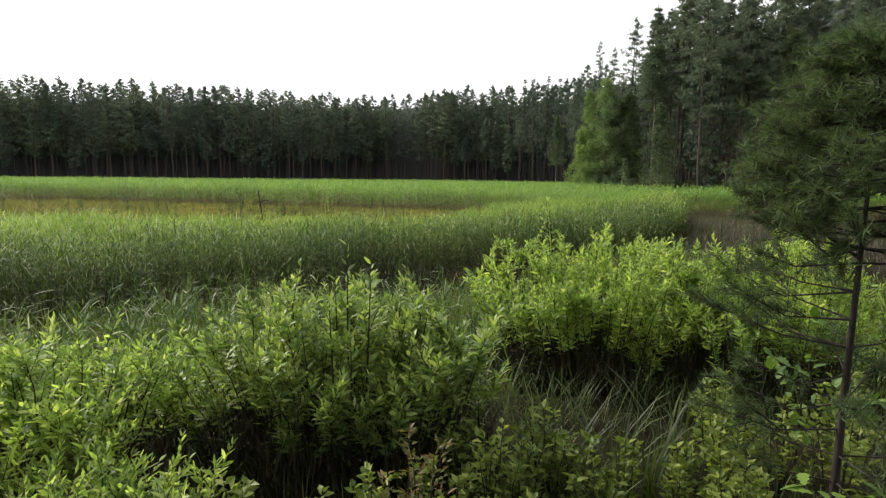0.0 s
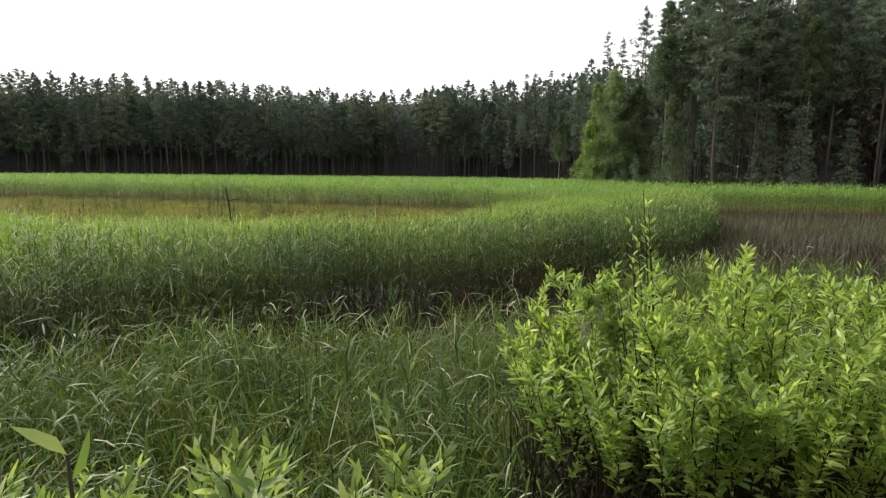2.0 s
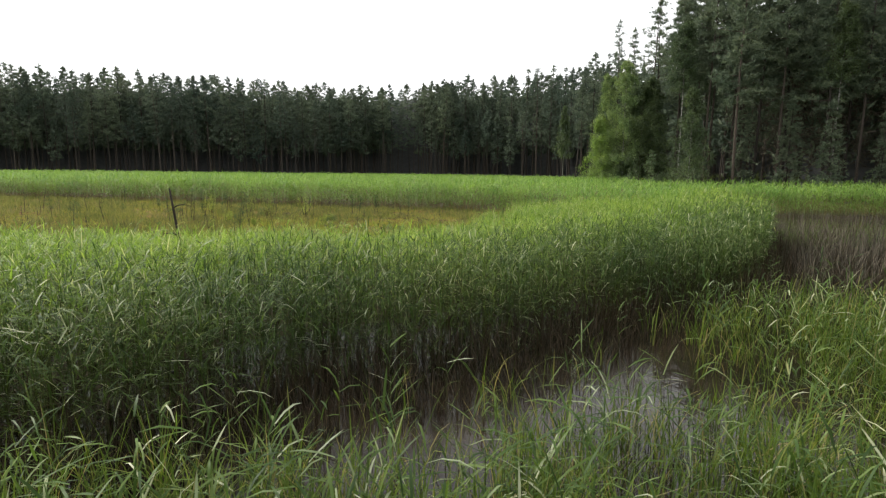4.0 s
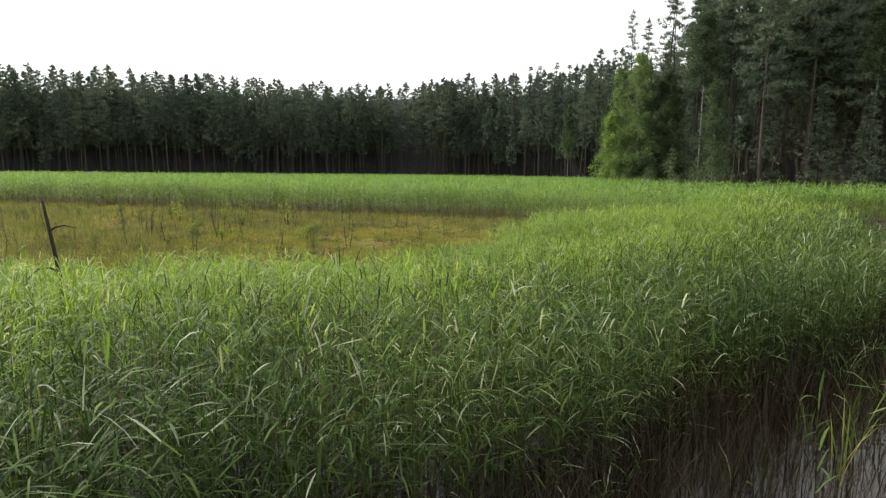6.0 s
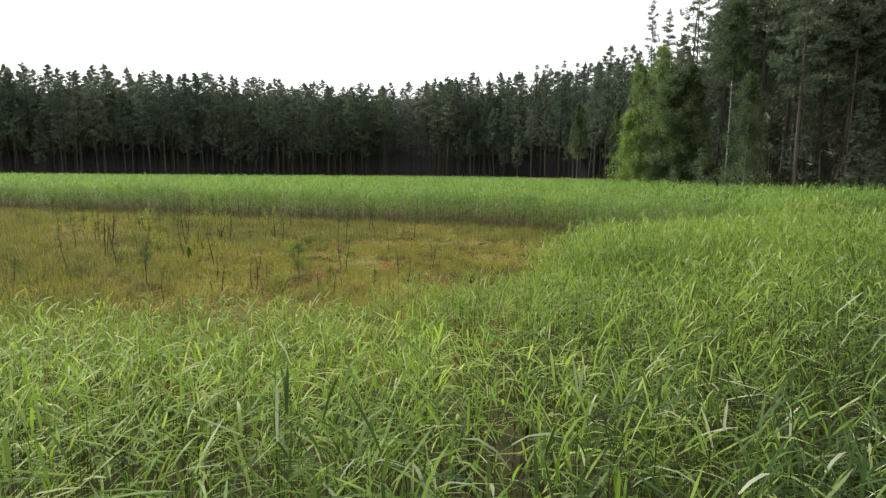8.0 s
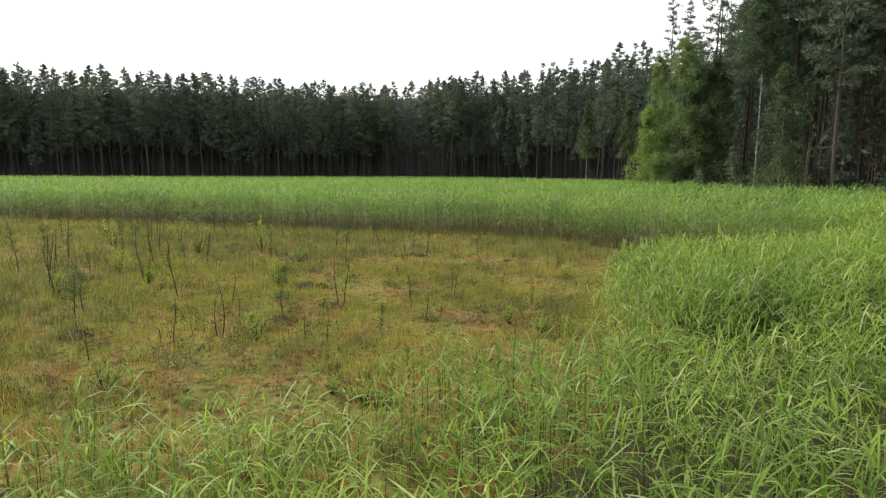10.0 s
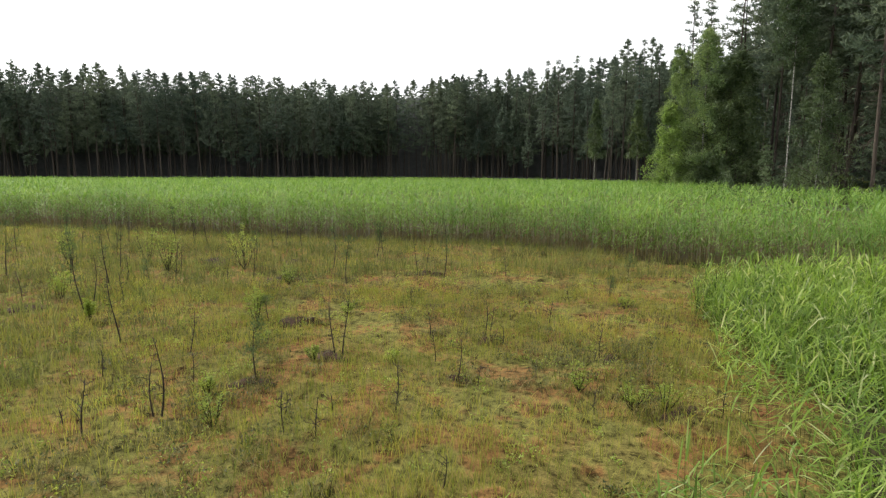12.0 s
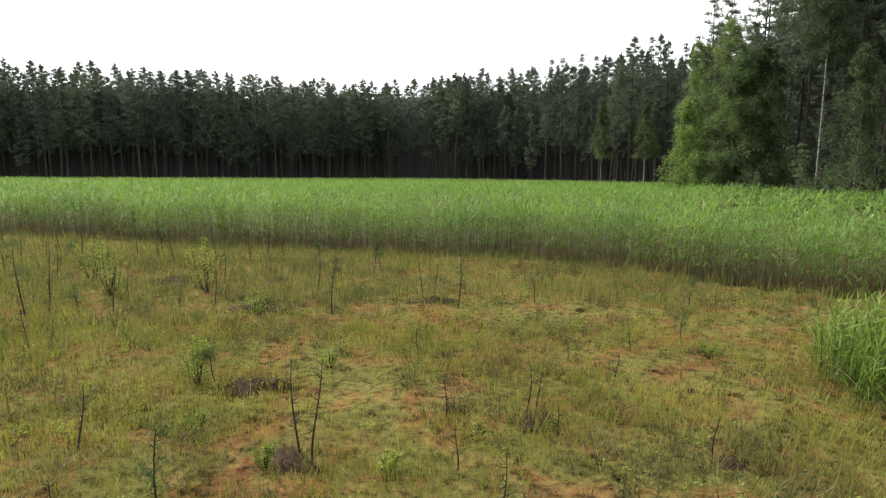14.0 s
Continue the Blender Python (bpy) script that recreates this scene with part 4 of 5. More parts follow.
def hummock(x, y, r, h):
    z = float(ground_height(np.array([x]), np.array([y]))[0])
    root = new("hummock")
    root.location = (x, y, z - 0.03)
    n, m = 6, 14
    v = [(0, 0, h)]
    for i in range(1, n + 1):
        q = i / n
        for j in range(m):
            a = j * 2 * math.pi / m
            rr = r * q * (1 + 0.35 * math.sin(2 * a + 3 * x) + 0.2 * math.sin(3 * a + 5 * y) + 0.15 * math.sin(5 * a + y))
            v.append((rr * math.cos(a), rr * 0.75 * math.sin(a), h * (1 - q * q) + rng.normal(0, 0.018) - 0.02 * q))
    f = [(0, 1 + j, 1 + (j + 1) % m) for j in range(m)]
    for i in range(n - 1):
        for j in range(m):
            a, b = 1 + i * m + j, 1 + i * m + (j + 1) % m
            f += [(a, a + m, b + m), (a, b + m, b)]
    part("mound", [(np.array(v), np.array(f), M_HUMMOCK)], root)
    k = int(300 * r)
    a, q = rng.uniform(0, 6.28, k), np.sqrt(rng.random(k)) * 1.25
    foot = np.column_stack([r * q * np.cos(a), 0.75 * r * q * np.sin(a), np.maximum(h * (1 - q * q), 0.03) - 0.01])
    bv, bf = blades(foot, rng.uniform(0, 6.28, k), rng.uniform(0.06, 0.2, k), 0.008, 0.5, 1.0, 2)
    lv, lf = leaves(foot + rng.normal(0, 0.02, (k, 3)), rng.normal(0, 1, (k, 3)) + np.array([0, 0, 1.0]), 0.05, 0.02)
    tagged(part("heather", [(bv, bf, M_HEATH), (lv, lf, M_BRUSH)], root), kind="stuff")
    return tagged(root, "dark brown heather hummock in the moss", "hummock", "dark hummocks")


for hx, hy, hr, hh in [(-5.1, 29.3, 0.45, 0.12), (-4.3, 36.6, 0.5, 0.1), (-6.3, 31.2, 0.5, 0.12), (-10.5, 34.4, 0.6, 0.12), (-8.0, 35.8, 0.7, 0.12), (-5.9, 28.1, 0.4, 0.08), (-2.5, 30.6, 0.35, 0.08), (-3.5, 30.9, 0.2, 0.1), (-3.0, 28.6, 0.28, 0.08), (0.6, 33.6, 0.4, 0.08), (-0.5, 29.6, 0.4, 0.06), (-0.2, 27.4, 0.45, 0.07), (-9.3, 26.7, 0.45, 0.12), (-3.8, 33.0, 0.5, 0.08), (-8.8, 39.0, 0.7, 0.12), (-12.5, 32.0, 0.6, 0.12), (-11.3, 38.5, 0.7, 0.12), (-3.2, 24.2, 0.4, 0.08)]:
    hummock(hx, hy, 0.85 * hr, hh)


# ---------------------------------------------------------------- bank: willows, young pine, weeds
def lance_leaves(base, along, length, width):
    """Lance-shaped leaves with a bent midrib, six points each."""
    n = len(base)
    length, width = length[:, None], width[:, None]
    along = unit(along)
    up = unit(rng.normal(size=(n, 3)) * 0.5 + np.array([0, 0, 1.0]))
    side = unit(np.cross(along, up))
    nor = np.cross(side, along)
    a, b = base + along * length * 0.33, base + along * length * 0.68 - nor * length * 0.05
    v = np.stack([base, a - side * width * 0.5 + nor * width * 0.14, b - side * width * 0.4, base + along * length - nor * length * 0.16, b + side * width * 0.4, a + side * width * 0.5 + nor * width * 0.14], 1).reshape(-1, 3)
    f = (np.arange(n)[:, None, None] * 6 + np.array([(0, 1, 5), (1, 2, 5), (2, 4, 5), (2, 3, 4)])[None]).reshape(-1, 3)
    return v, f


def willow_bush(x, y, rx, ry, top, n_stem, n_leaf, shoots=(), leaf=None, size=1.0, fall=0.32, skirt=0.5):
    """A broad willow: stems fan out from the foot and end in upright leafy shoots; slender leaves spiral up each shoot."""
    z = float(ground_height(np.array([x]), np.array([y]))[0])
    root = new("willow_bush")
    root.location = (x, y, z - 0.03)
    h = top - z
    paths = []
    s = np.linspace(0, 1, 7)
    for i in range(n_stem):
        a = i * 2.39996 + rng.normal(0, 0.25)
        q = math.sqrt((i + 0.5) / n_stem)
        hh = h * (1 - fall * q ** 2.2) * rng.uniform(0.7, 1.14)
        g = 0.5 + 0.5 * s ** 0.8
        p = np.column_stack([math.cos(a) * rx * q * g, math.sin(a) * ry * q * g, hh * s ** 1.1])
        p += np.cumsum(rng.normal(0, 0.022, (7, 3)), 0) * (s > 0)[:, None]
        paths.append(p)
    shoots = [(sx + i * rng.normal(0, 0.08), sy + i * rng.normal(0, 0.08), sz - 0.13 * i) for sx, sy, sz in shoots for i in range(4)]
    for _ in range(n_stem // 9):
        a, q = rng.uniform(0, 6.28), math.sqrt(rng.random()) * 0.9
        shoots.append((x + math.cos(a) * rx * q, y + math.sin(a) * ry * q, z + h * rng.uniform(1.02, 1.2) * (1 - fall * q * q)))
    for sx, sy, sz in shoots:
        g = 0.6 + 0.4 * s
        paths.append(np.column_stack([(sx - x) * g, (sy - y) * g, (sz - z) * s]))
    for p in paths:
        part("stem", [(*tube(p, np.linspace(0.014, 0.003, 7), 5), M_TWIG)], root)
    # dead twigs, added to darken the shaded hollow under the leaves
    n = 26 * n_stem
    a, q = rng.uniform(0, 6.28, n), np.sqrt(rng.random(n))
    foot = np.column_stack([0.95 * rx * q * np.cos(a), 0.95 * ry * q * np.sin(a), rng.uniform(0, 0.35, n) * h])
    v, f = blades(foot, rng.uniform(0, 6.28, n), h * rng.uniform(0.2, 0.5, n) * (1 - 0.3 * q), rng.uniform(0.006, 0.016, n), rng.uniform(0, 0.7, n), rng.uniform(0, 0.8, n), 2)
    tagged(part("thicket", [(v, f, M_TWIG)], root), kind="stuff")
    tw, base, dirs, length = [], [], [], []
    nt = 7
    k = max(9, n_leaf // (n_stem * (nt + 1)))
    for i, p in enumerate(paths):
        if i >= n_stem:
            u = np.linspace(0.22, 1.0, 34)
            c = np.stack([np.interp(u, s, p[:, j]) for j in range(3)], 1)
            a2 = np.arange(34) * 2.4
            base.append(c)
            dirs.append(np.column_stack([np.cos(a2), np.sin(a2), 0.5 + 1.2 * (u - 0.45)]))
            length.append(rng.uniform(0.085, 0.13, 34) * (1.35 - 0.55 * u))
            continue
        tt = 1 - min(0.62, skirt * rng.uniform(0.6, 1.8)) * rng.random(nt) ** 1.25
        tb = np.stack([np.interp(tt, s, p[:, c]) for c in range(3)], 1)
        ang = rng.uniform(0, 6.28, nt)
        ln = rng.uniform(0.2, 0.55, nt) * (1.2 - 0.5 * tt)
        te = tb + np.column_stack([np.cos(ang) * 0.45, np.sin(ang) * 0.45, rng.uniform(0.6, 1.0, nt)]) * ln[:, None]
        for b, e in zip(tb, te):
            tw.append(tube([b, (b + e) / 2 + rng.normal(0, 0.012, 3), e], [0.004, 0.003, 0.0015], 3))
        for b, e in [*zip(tb, te), (p[-3], p[-1] + (p[-1] - p[-2]) * 0.15)]:
            u = np.linspace(0.08, 1.0, k)[:, None] + rng.normal(0, 0.02, (k, 1))
            axis = (e - b) / (np.linalg.norm(e - b) + 1e-6)
            a2 = np.arange(k) * 2.4 + rng.uniform(0, 6.28)
            rad = np.column_stack([np.cos(a2), np.sin(a2), np.zeros(k)])
            base.append(b + (e - b) * u)
            dirs.append(rad * (1.0 - 0.55 * u) + axis * (0.35 + 0.75 * u) + rng.normal(0, 0.16, (k, 3)))
            length.append(rng.uniform(0.075, 0.125, k) * (1.1 - 0.45 * u[:, 0]) * size)
    tagged(part("twigwork", [(*join(tw), M_TWIG)], root), kind="stuff")
    b, d, ln = np.concatenate(base), np.concatenate(dirs), np.concatenate(length)
    part("foliage", [(*lance_leaves(b, d, ln, ln * rng.uniform(0.22, 0.32, len(b))), leaf or M_WILLOW)], root)
    return tagged(root, "willow bush with dull grey-green slender leaves" if leaf else "dense willow bush with bright green slender leaves", "bush", "willow bushes on the bank")


willow_bush(0.1, 0.75, 1.35, 0.8, 2.12, 96, 18000, [(0.2, 0.37, 2.72)], M_GREYWILLOW, 1.0, 0.26, 0.36)
willow_bush(2.75, 3.9, 1.75, 1.3, 2.15, 130, 26000, [(2.07, 4.1, 3.02), (2.0, 4.15, 2.75), (2.9, 4.3, 2.35), (3.9, 4.4, 2.4)], None, 1.0, 0.22, 0.32)
willow_bush(-2.2, 0.2, 1.1, 1.0, 1.8, 64, 10000)
willow_bush(4.9, 3.6, 1.4, 1.2, 2.2, 70, 13000, (), None, 1.0, 0.2, 0.36)
willow_bush(-1.3, 1.6, 0.9, 0.7, 1.5, 40, 6000)
willow_bush(-2.6, -1.0, 0.8, 0.7, 1.6, 40, 5000)
willow_bush(-1.0, -0.7, 0.6, 0.5, 1.3, 30, 3200)


def needle_pine(x, y, h, crown_r):
    """The young pine on the bank: straight stem, level boughs with upturned ends, needle brushes on short side twigs; thin and half bare below the crown."""
    z = float(ground_height(np.array([x]), np.array([y]))[0])
    root = new("young_pine")
    root.location = (x, y, z - 0.05)
    path = crooked(h, 0.003, 9)
    part("trunk", [(*tube(path, np.linspace(0.034, 0.006, 9), 8), M_DEADWOOD)], root)
    cen, dr, tw = [], [], []

    def brush(tip, d, n):
        d = d / (np.linalg.norm(d) + 1e-6)
        u = rng.random(n)[:, None]
        cen.append(tip - d * 0.12 * u + rng.normal(0, 0.012, (n, 3)))
        dr.append(np.tile(d, (n, 1)) * 0.7 + rng.normal(0, 0.45, (n, 3)))

    heights = np.concatenate([np.arange(0.16 * h, 0.62 * h, 0.19), np.arange(0.62 * h, 0.985 * h, 0.085)])
    for zz in heights:
        f = zz / h
        dense = f > 0.6
        for k in range(7 if dense else 3):
            a = rng.uniform(0, 6.28)
            ln = crown_r * (np.interp(f, [0.6, 0.7, 0.85, 0.95, 1.0], [1.0, 1.0, 0.72, 0.36, 0.15]) if dense else rng.uniform(0.75, 1.35)) * rng.uniform(0.75, 1.1)
            b = at_height(path, zz)
            d = np.array([math.cos(a), math.sin(a), 0.12 if dense else rng.uniform(-0.1, 0.2)])
            mid = b + d * ln * 0.5 + rng.normal(0, 0.04, 3) - np.array([0, 0, 0.05 * ln])
            e = b + d * ln + np.array([0, 0, 0.14 * ln])
            part("bough", [(*tube([b, mid, e], [0.008, 0.005, 0.0015], 4), M_DEADWOOD)], root)
            brush(e, e - mid, 12)
            for u in rng.uniform(0.3 if dense else 0.5, 1.0, int((15 if dense else 8) * (0.5 + ln))):
                c = b + (mid - b) * u * 2 if u < 0.5 else mid + (e - mid) * (u * 2 - 1)
                td = d + rng.normal(0, 0.7, 3) * np.array([1, 1, 0.5]) + np.array([0, 0, 0.3])
                te = c + td / np.linalg.norm(td) * rng.uniform(0.08, 0.24)
                tw.append(tube([c, te], [0.004, 0.002], 3))
                brush(te, te - c, 8)
    # one upright side leader
    b = at_height(path, 0.66 * h) + np.array([-0.45, 0.1, 0.12])
    e = b + np.array([-0.06, 0.0, 0.62])
    part("bough", [(*tube([at_height(path, 0.6 * h), b, e], [0.011, 0.008, 0.003], 4), M_DEADWOOD)], root)
    for u in np.linspace(0.1, 1.0, 16):
        c = b + (e - b) * u
        te = c + np.array([rng.normal(0, 0.09), rng.normal(0, 0.09), 0.1]) * (1.3 - u)
        brush(te, te - c + np.array([0, 0, 0.02]), 8)
    for p in path[-3:]:
        brush(p, np.array([0, 0, 1.0]), 14)
    tagged(part("twigwork", [(*join(tw), M_DEADWOOD)], root), kind="stuff")
    part("needles", [(*tufts(np.concatenate(cen), np.concatenate(dr), 0.085, 5, 0.55, 0.032), M_NEEDLE_YOUNG)], root)
    return tagged(root, "young pine with sparse dark needles and bare lower branches", "pine tree")


needle_pine(3.66, 0.0, 3.52, 0.74)


def weed(x, y, h):
    return leafy_shrub("weed", x, y, h, 0.25 * h, 9, 240, 0.07, M_WEED, "leafy yellow-green weed on the bank", "plant", "bank weeds", broad=0.6)


for wx, wy, wh in [(2.0, -0.2, 0.75), (2.3, 0.2, 0.7), (2.9, -0.3, 0.8), (1.6, -0.5, 0.7), (3.2, 0.9, 0.9), (3.6, 0.6, 0.9), (-1.2, -1.0, 0.8), (-0.6, -0.9, 0.7), (0.4, -0.9, 0.55), (0.1, -0.75, 0.8), (-0.3, -0.7, 0.9), (0.55, -0.55, 0.85), (1.3, -0.6, 0.7), (1.35, -0.1, 1.0), (1.75, 0.3, 0.95), (1.15, 0.25, 0.95), (1.55, 0.05, 0.85), (0.95, -0.25, 0.9), (1.95, 0.15, 0.8), (3.1, 0.5, 0.9), (2.75, 0.25, 0.7), (3.9, 0.35, 1.1), (4.2, 0.7, 1.2), (3.3, 1.3, 1.0), (2.6, -0.7, 0.7), (3.0, -0.1, 0.9), (-1.5, -0.2, 0.9), (3.3, -0.6, 0.7)]:
    weed(wx, wy, wh)
leafy_shrub("rusty_willow", 0.85, -0.8, 1.3, 0.26, 8, 360, 0.06, M_REDLEAF, "thin willow sprig with rusty leaves", "shrub")


def oak_sapling(x, y, h):
    z = float(ground_height(np.array([x]), np.array([y]))[0])
    root = new("oak_sapling")
    root.location = (x, y, z - 0.02)
    path = crooked(h, 0.03, 6)
    st, bs, ds = [tube(path, np.linspace(0.012, 0.004, 6), 5)], [], []
    for i in range(11):
        b = at_height(path, rng.uniform(0.4, 1.0) * h)
        a = rng.uniform(0, 6.28)
        e = b + 0.28 * np.array([math.cos(a), math.sin(a), 0.35])
        st.append(tube([b, e], [0.004, 0.002], 3))
        for u in (0.5, 0.8, 1.0, 1.0):
            bs.append(b + (e - b) * u)
            ds.append(np.array([math.cos(a), math.sin(a), 0.1]) + rng.normal(0, 0.6, 3))
    # lobed blades: five outline points a side
    prof = [(0.0, 0.04), (0.15, 0.16), (0.25, 0.11), (0.42, 0.27), (0.52, 0.18), (0.7, 0.3), (0.8, 0.18), (0.93, 0.16), (1.0, 0.0)]
    n = len(bs)
    al = unit(np.array(ds))
    sd = unit(np.cross(al, np.array([0, 0, 1.0]) + rng.normal(0, 0.3, (n, 3))))
    nr = np.cross(sd, al)
    L = rng.uniform(0.09, 0.14, n)[:, None]
    vs = []
    for t, w in prof:
        c = np.array(bs) + al * L * t - nr * L * 0.15 * t * t
        vs += [c - sd * L * w + nr * L * w * 0.2, c, c + sd * L * w + nr * L * w * 0.2]
    v = np.stack(vs, 1).reshape(-1, 3)
    tri = []
    for i in range(len(prof) - 1):
        q = 3 * i
        tri += [(q, q + 1, q + 4), (q, q + 4, q + 3), (q + 1, q + 2, q + 5), (q + 1, q + 5, q + 4)]
    f = (np.arange(n)[:, None, None] * (3 * len(prof)) + np.array(tri)[None]).reshape(-1, 3)
    part("stem", [(*join(st), M_TWIG)], root)
    part("foliage", [(v, f, M_OAK)], root)
    return tagged(root, "oak sapling with lobed bright green leaves", "sapling", "oak saplings")


oak_sapling(3.2, -1.0, 0.85)
oak_sapling(3.6, -0.9, 0.8)
oak_sapling(4.3, 1.0, 1.35)
oak_sapling(4.6, 0.4, 1.3)
oak_sapling(3.9, 0.9, 1.2)


def build_bank_grass():
    poly = [(-9, -3), (9, -3), (9, 3.5), (-9, 3.5)]
    xy = scatter(2600, poly)
    n, k = len(xy), 5
    z = ground_height(xy[:, 0], xy[:, 1])
    foot = np.repeat(np.column_stack([xy, z]), k, 0)
    foot[:, :2] += rng.normal(0, 0.06, (n * k, 2))
    v, f = blades(foot, rng.uniform(0, 6.28, n * k), rng.uniform(0.2, 0.65, n * k), 0.009, rng.uniform(0.05, 0.5, n * k), rng.uniform(0.3, 1.6, n * k), 3)
    # coarse grass over the rest of the bank and under the added pines behind
    wide = scatter(9000, [(-48, -24), (60, -24), (60, 3.6), (-48, 3.6)], lambda x, y: np.where((np.abs(x) < 9) & (y > -3), 0.0, np.exp(-((x / 30) ** 2))))
    m = len(wide)
    base = np.repeat(np.column_stack([wide, ground_height(wide[:, 0], wide[:, 1])]), 4, 0)
    base[:, :2] += rng.normal(0, 0.15, (4 * m, 2))
    v2, f2 = blades(base, rng.uniform(0, 6.28, 4 * m), rng.uniform(0.25, 0.8, 4 * m), 0.03, rng.uniform(0.05, 0.6, 4 * m), rng.uniform(0.3, 1.4, 4 * m), 2)
    v, f = join([(v, f), (v2, f2)])
    tagged(part("bank_grass", [(v, f, M_BANKGRASS)]), "rough grass on the bank under the bushes", "grass", kind="stuff")


build_bank_grass()


def grass_tussock(x, y, h):
    z = float(ground_height(np.array([x]), np.array([y]))[0])
    k = 24
    foot = np.column_stack([rng.normal(0, 0.07, k), rng.normal(0, 0.07, k), np.zeros(k)])
    v, f = blades(foot, rng.uniform(0, 6.28, k), h * rng.uniform(0.6, 1.15, k), 0.017, rng.uniform(0.05, 0.45, k), rng.uniform(0.2, 1.5, k), 4)
    ob = part("grass_tussock", [(v, f, M_BANKGRASS)])
    ob.location = (x, y, z - 0.02)
    tagged(ob, "tussock of long arching grass blades", "grass", "tussocks on the bank")


for gx, gy, gh in [(1.9, 0.5, 1.0), (2.3, 0.6, 1.1), (2.55, 0.3, 1.0), (2.9, 0.9, 1.1), (2.1, -0.1, 0.8)]:
    grass_tussock(gx, gy, gh)


# ---------------------------------------------------------------- forest
def pine_chunks(h, n_branch, clumps, per, size, crown_from, sprawl, k=3, slim=0.16, bole=0.0075):
    """A Scots pine: bare stem, crooked boughs, and flat plates of needle sprays in clumps along the outer boughs."""
    path = crooked(h, 0.006, 8)
    trunk = tube(path, h * bole * np.array([1.0, 0.88, 0.8, 0.71, 0.6, 0.46, 0.3, 0.08]), 6)
    br, cen, dr = [], [], []
    for i in range(n_branch):
        q = ((i + rng.random()) / n_branch) ** 0.9
        f = crown_from + (0.985 - crown_from) * q
        b = at_height(path, f * h)
        a = i * 2.4 + rng.normal(0, 0.5)
        ln = sprawl * min(0.6 + 1.0 * q, 1.3 * (1.02 - q) ** 0.85) * rng.uniform(0.5, 1.2)
        d = np.array([math.cos(a), math.sin(a), -0.06 + 0.42 * q])
        e = b + d * ln + np.array([0, 0, 0.1 * ln])
        if i % 2 == 0:
            br.append(tube([b, b + d * ln * 0.5, e], [0.05, 0.03, 0.01], 3))
        for u in rng.uniform(0.35, 1.05, clumps):
            c = b + (e - b) * u + rng.normal(0, 0.13, 3) * ln * np.array([1, 1, 0.4])
            cen.append(c + rng.normal(0, 1, (per, 3)) * np.array([0.42, 0.42, 0.17]) * (0.22 + 0.25 * ln))
            dr.append(np.tile(d * np.array([0.7, 0.7, 0.4]) + np.array([0, 0, 0.3]), (per, 1)))
    # the leader
    n = 3 * per
    t = rng.random(n)[:, None]
    cen.append(path[-1] - np.array([0, 0, 1.0]) * t * 0.09 * h + rng.normal(0, 0.24, (n, 3)) * (0.1 + 1.2 * t))
    dr.append(np.tile([0, 0, 1.0], (n, 1)))
    # bare stubs below the crown
    for i in range(12):
        b = at_height(path, rng.uniform(0.08, crown_from + 0.1) * h)
        a = rng.uniform(0, 6.28)
        br.append(tube([b, b + rng.uniform(0.5, 2.0) * np.array([math.cos(a), math.sin(a), rng.uniform(-0.3, 0.15)])], [0.025, 0.008], 3))
    cen = np.concatenate(cen)
    q = np.clip((cen[:, 2] / h - crown_from) / (1 - crown_from), 0, 1)
    return trunk, join(br), tufts(cen, np.concatenate(dr), size * (1 - 0.3 * q ** 3), k, 0.8, slim)


def spruce_chunks(h, n_whorl, tuft_n, tuft_size, base_r, low=0.05, k=4):
    path = crooked(h, 0.003, 6)
    trunk = tube(path, h * np.array([0.009, 0.0075, 0.006, 0.0045, 0.003, 0.0006]), 6)
    br, cen, dr = [], [], []
    for i in range(n_whorl):
        f = low + (0.99 - low) * (i + rng.random() * 0.6) / n_whorl
        for a in rng.uniform(0, 6.28, 5):
            ln = base_r * (1.02 - f) ** 0.85 * rng.uniform(0.7, 1.15)
            b = at_height(path, f * h)
            e = b + np.array([math.cos(a) * ln, math.sin(a) * ln, -0.22 * ln])
            br.append(tube([b, e], [0.03, 0.008], 3))
            u = 0.15 + 0.9 * rng.random(tuft_n)[:, None]
            cen.append(b + (e - b) * u + rng.normal(0, 0.07 * base_r, (tuft_n, 3)) * np.array([1, 1, 0.5]))
            dr.append(np.tile([math.cos(a), math.sin(a), -0.25], (tuft_n, 1)))
    cen, dr = np.concatenate(cen), np.concatenate(dr)
    return trunk, join(br), tufts(cen, dr, tuft_size * (1.1 - 0.55 * cen[:, 2] / h), k, 0.6, 0.14)


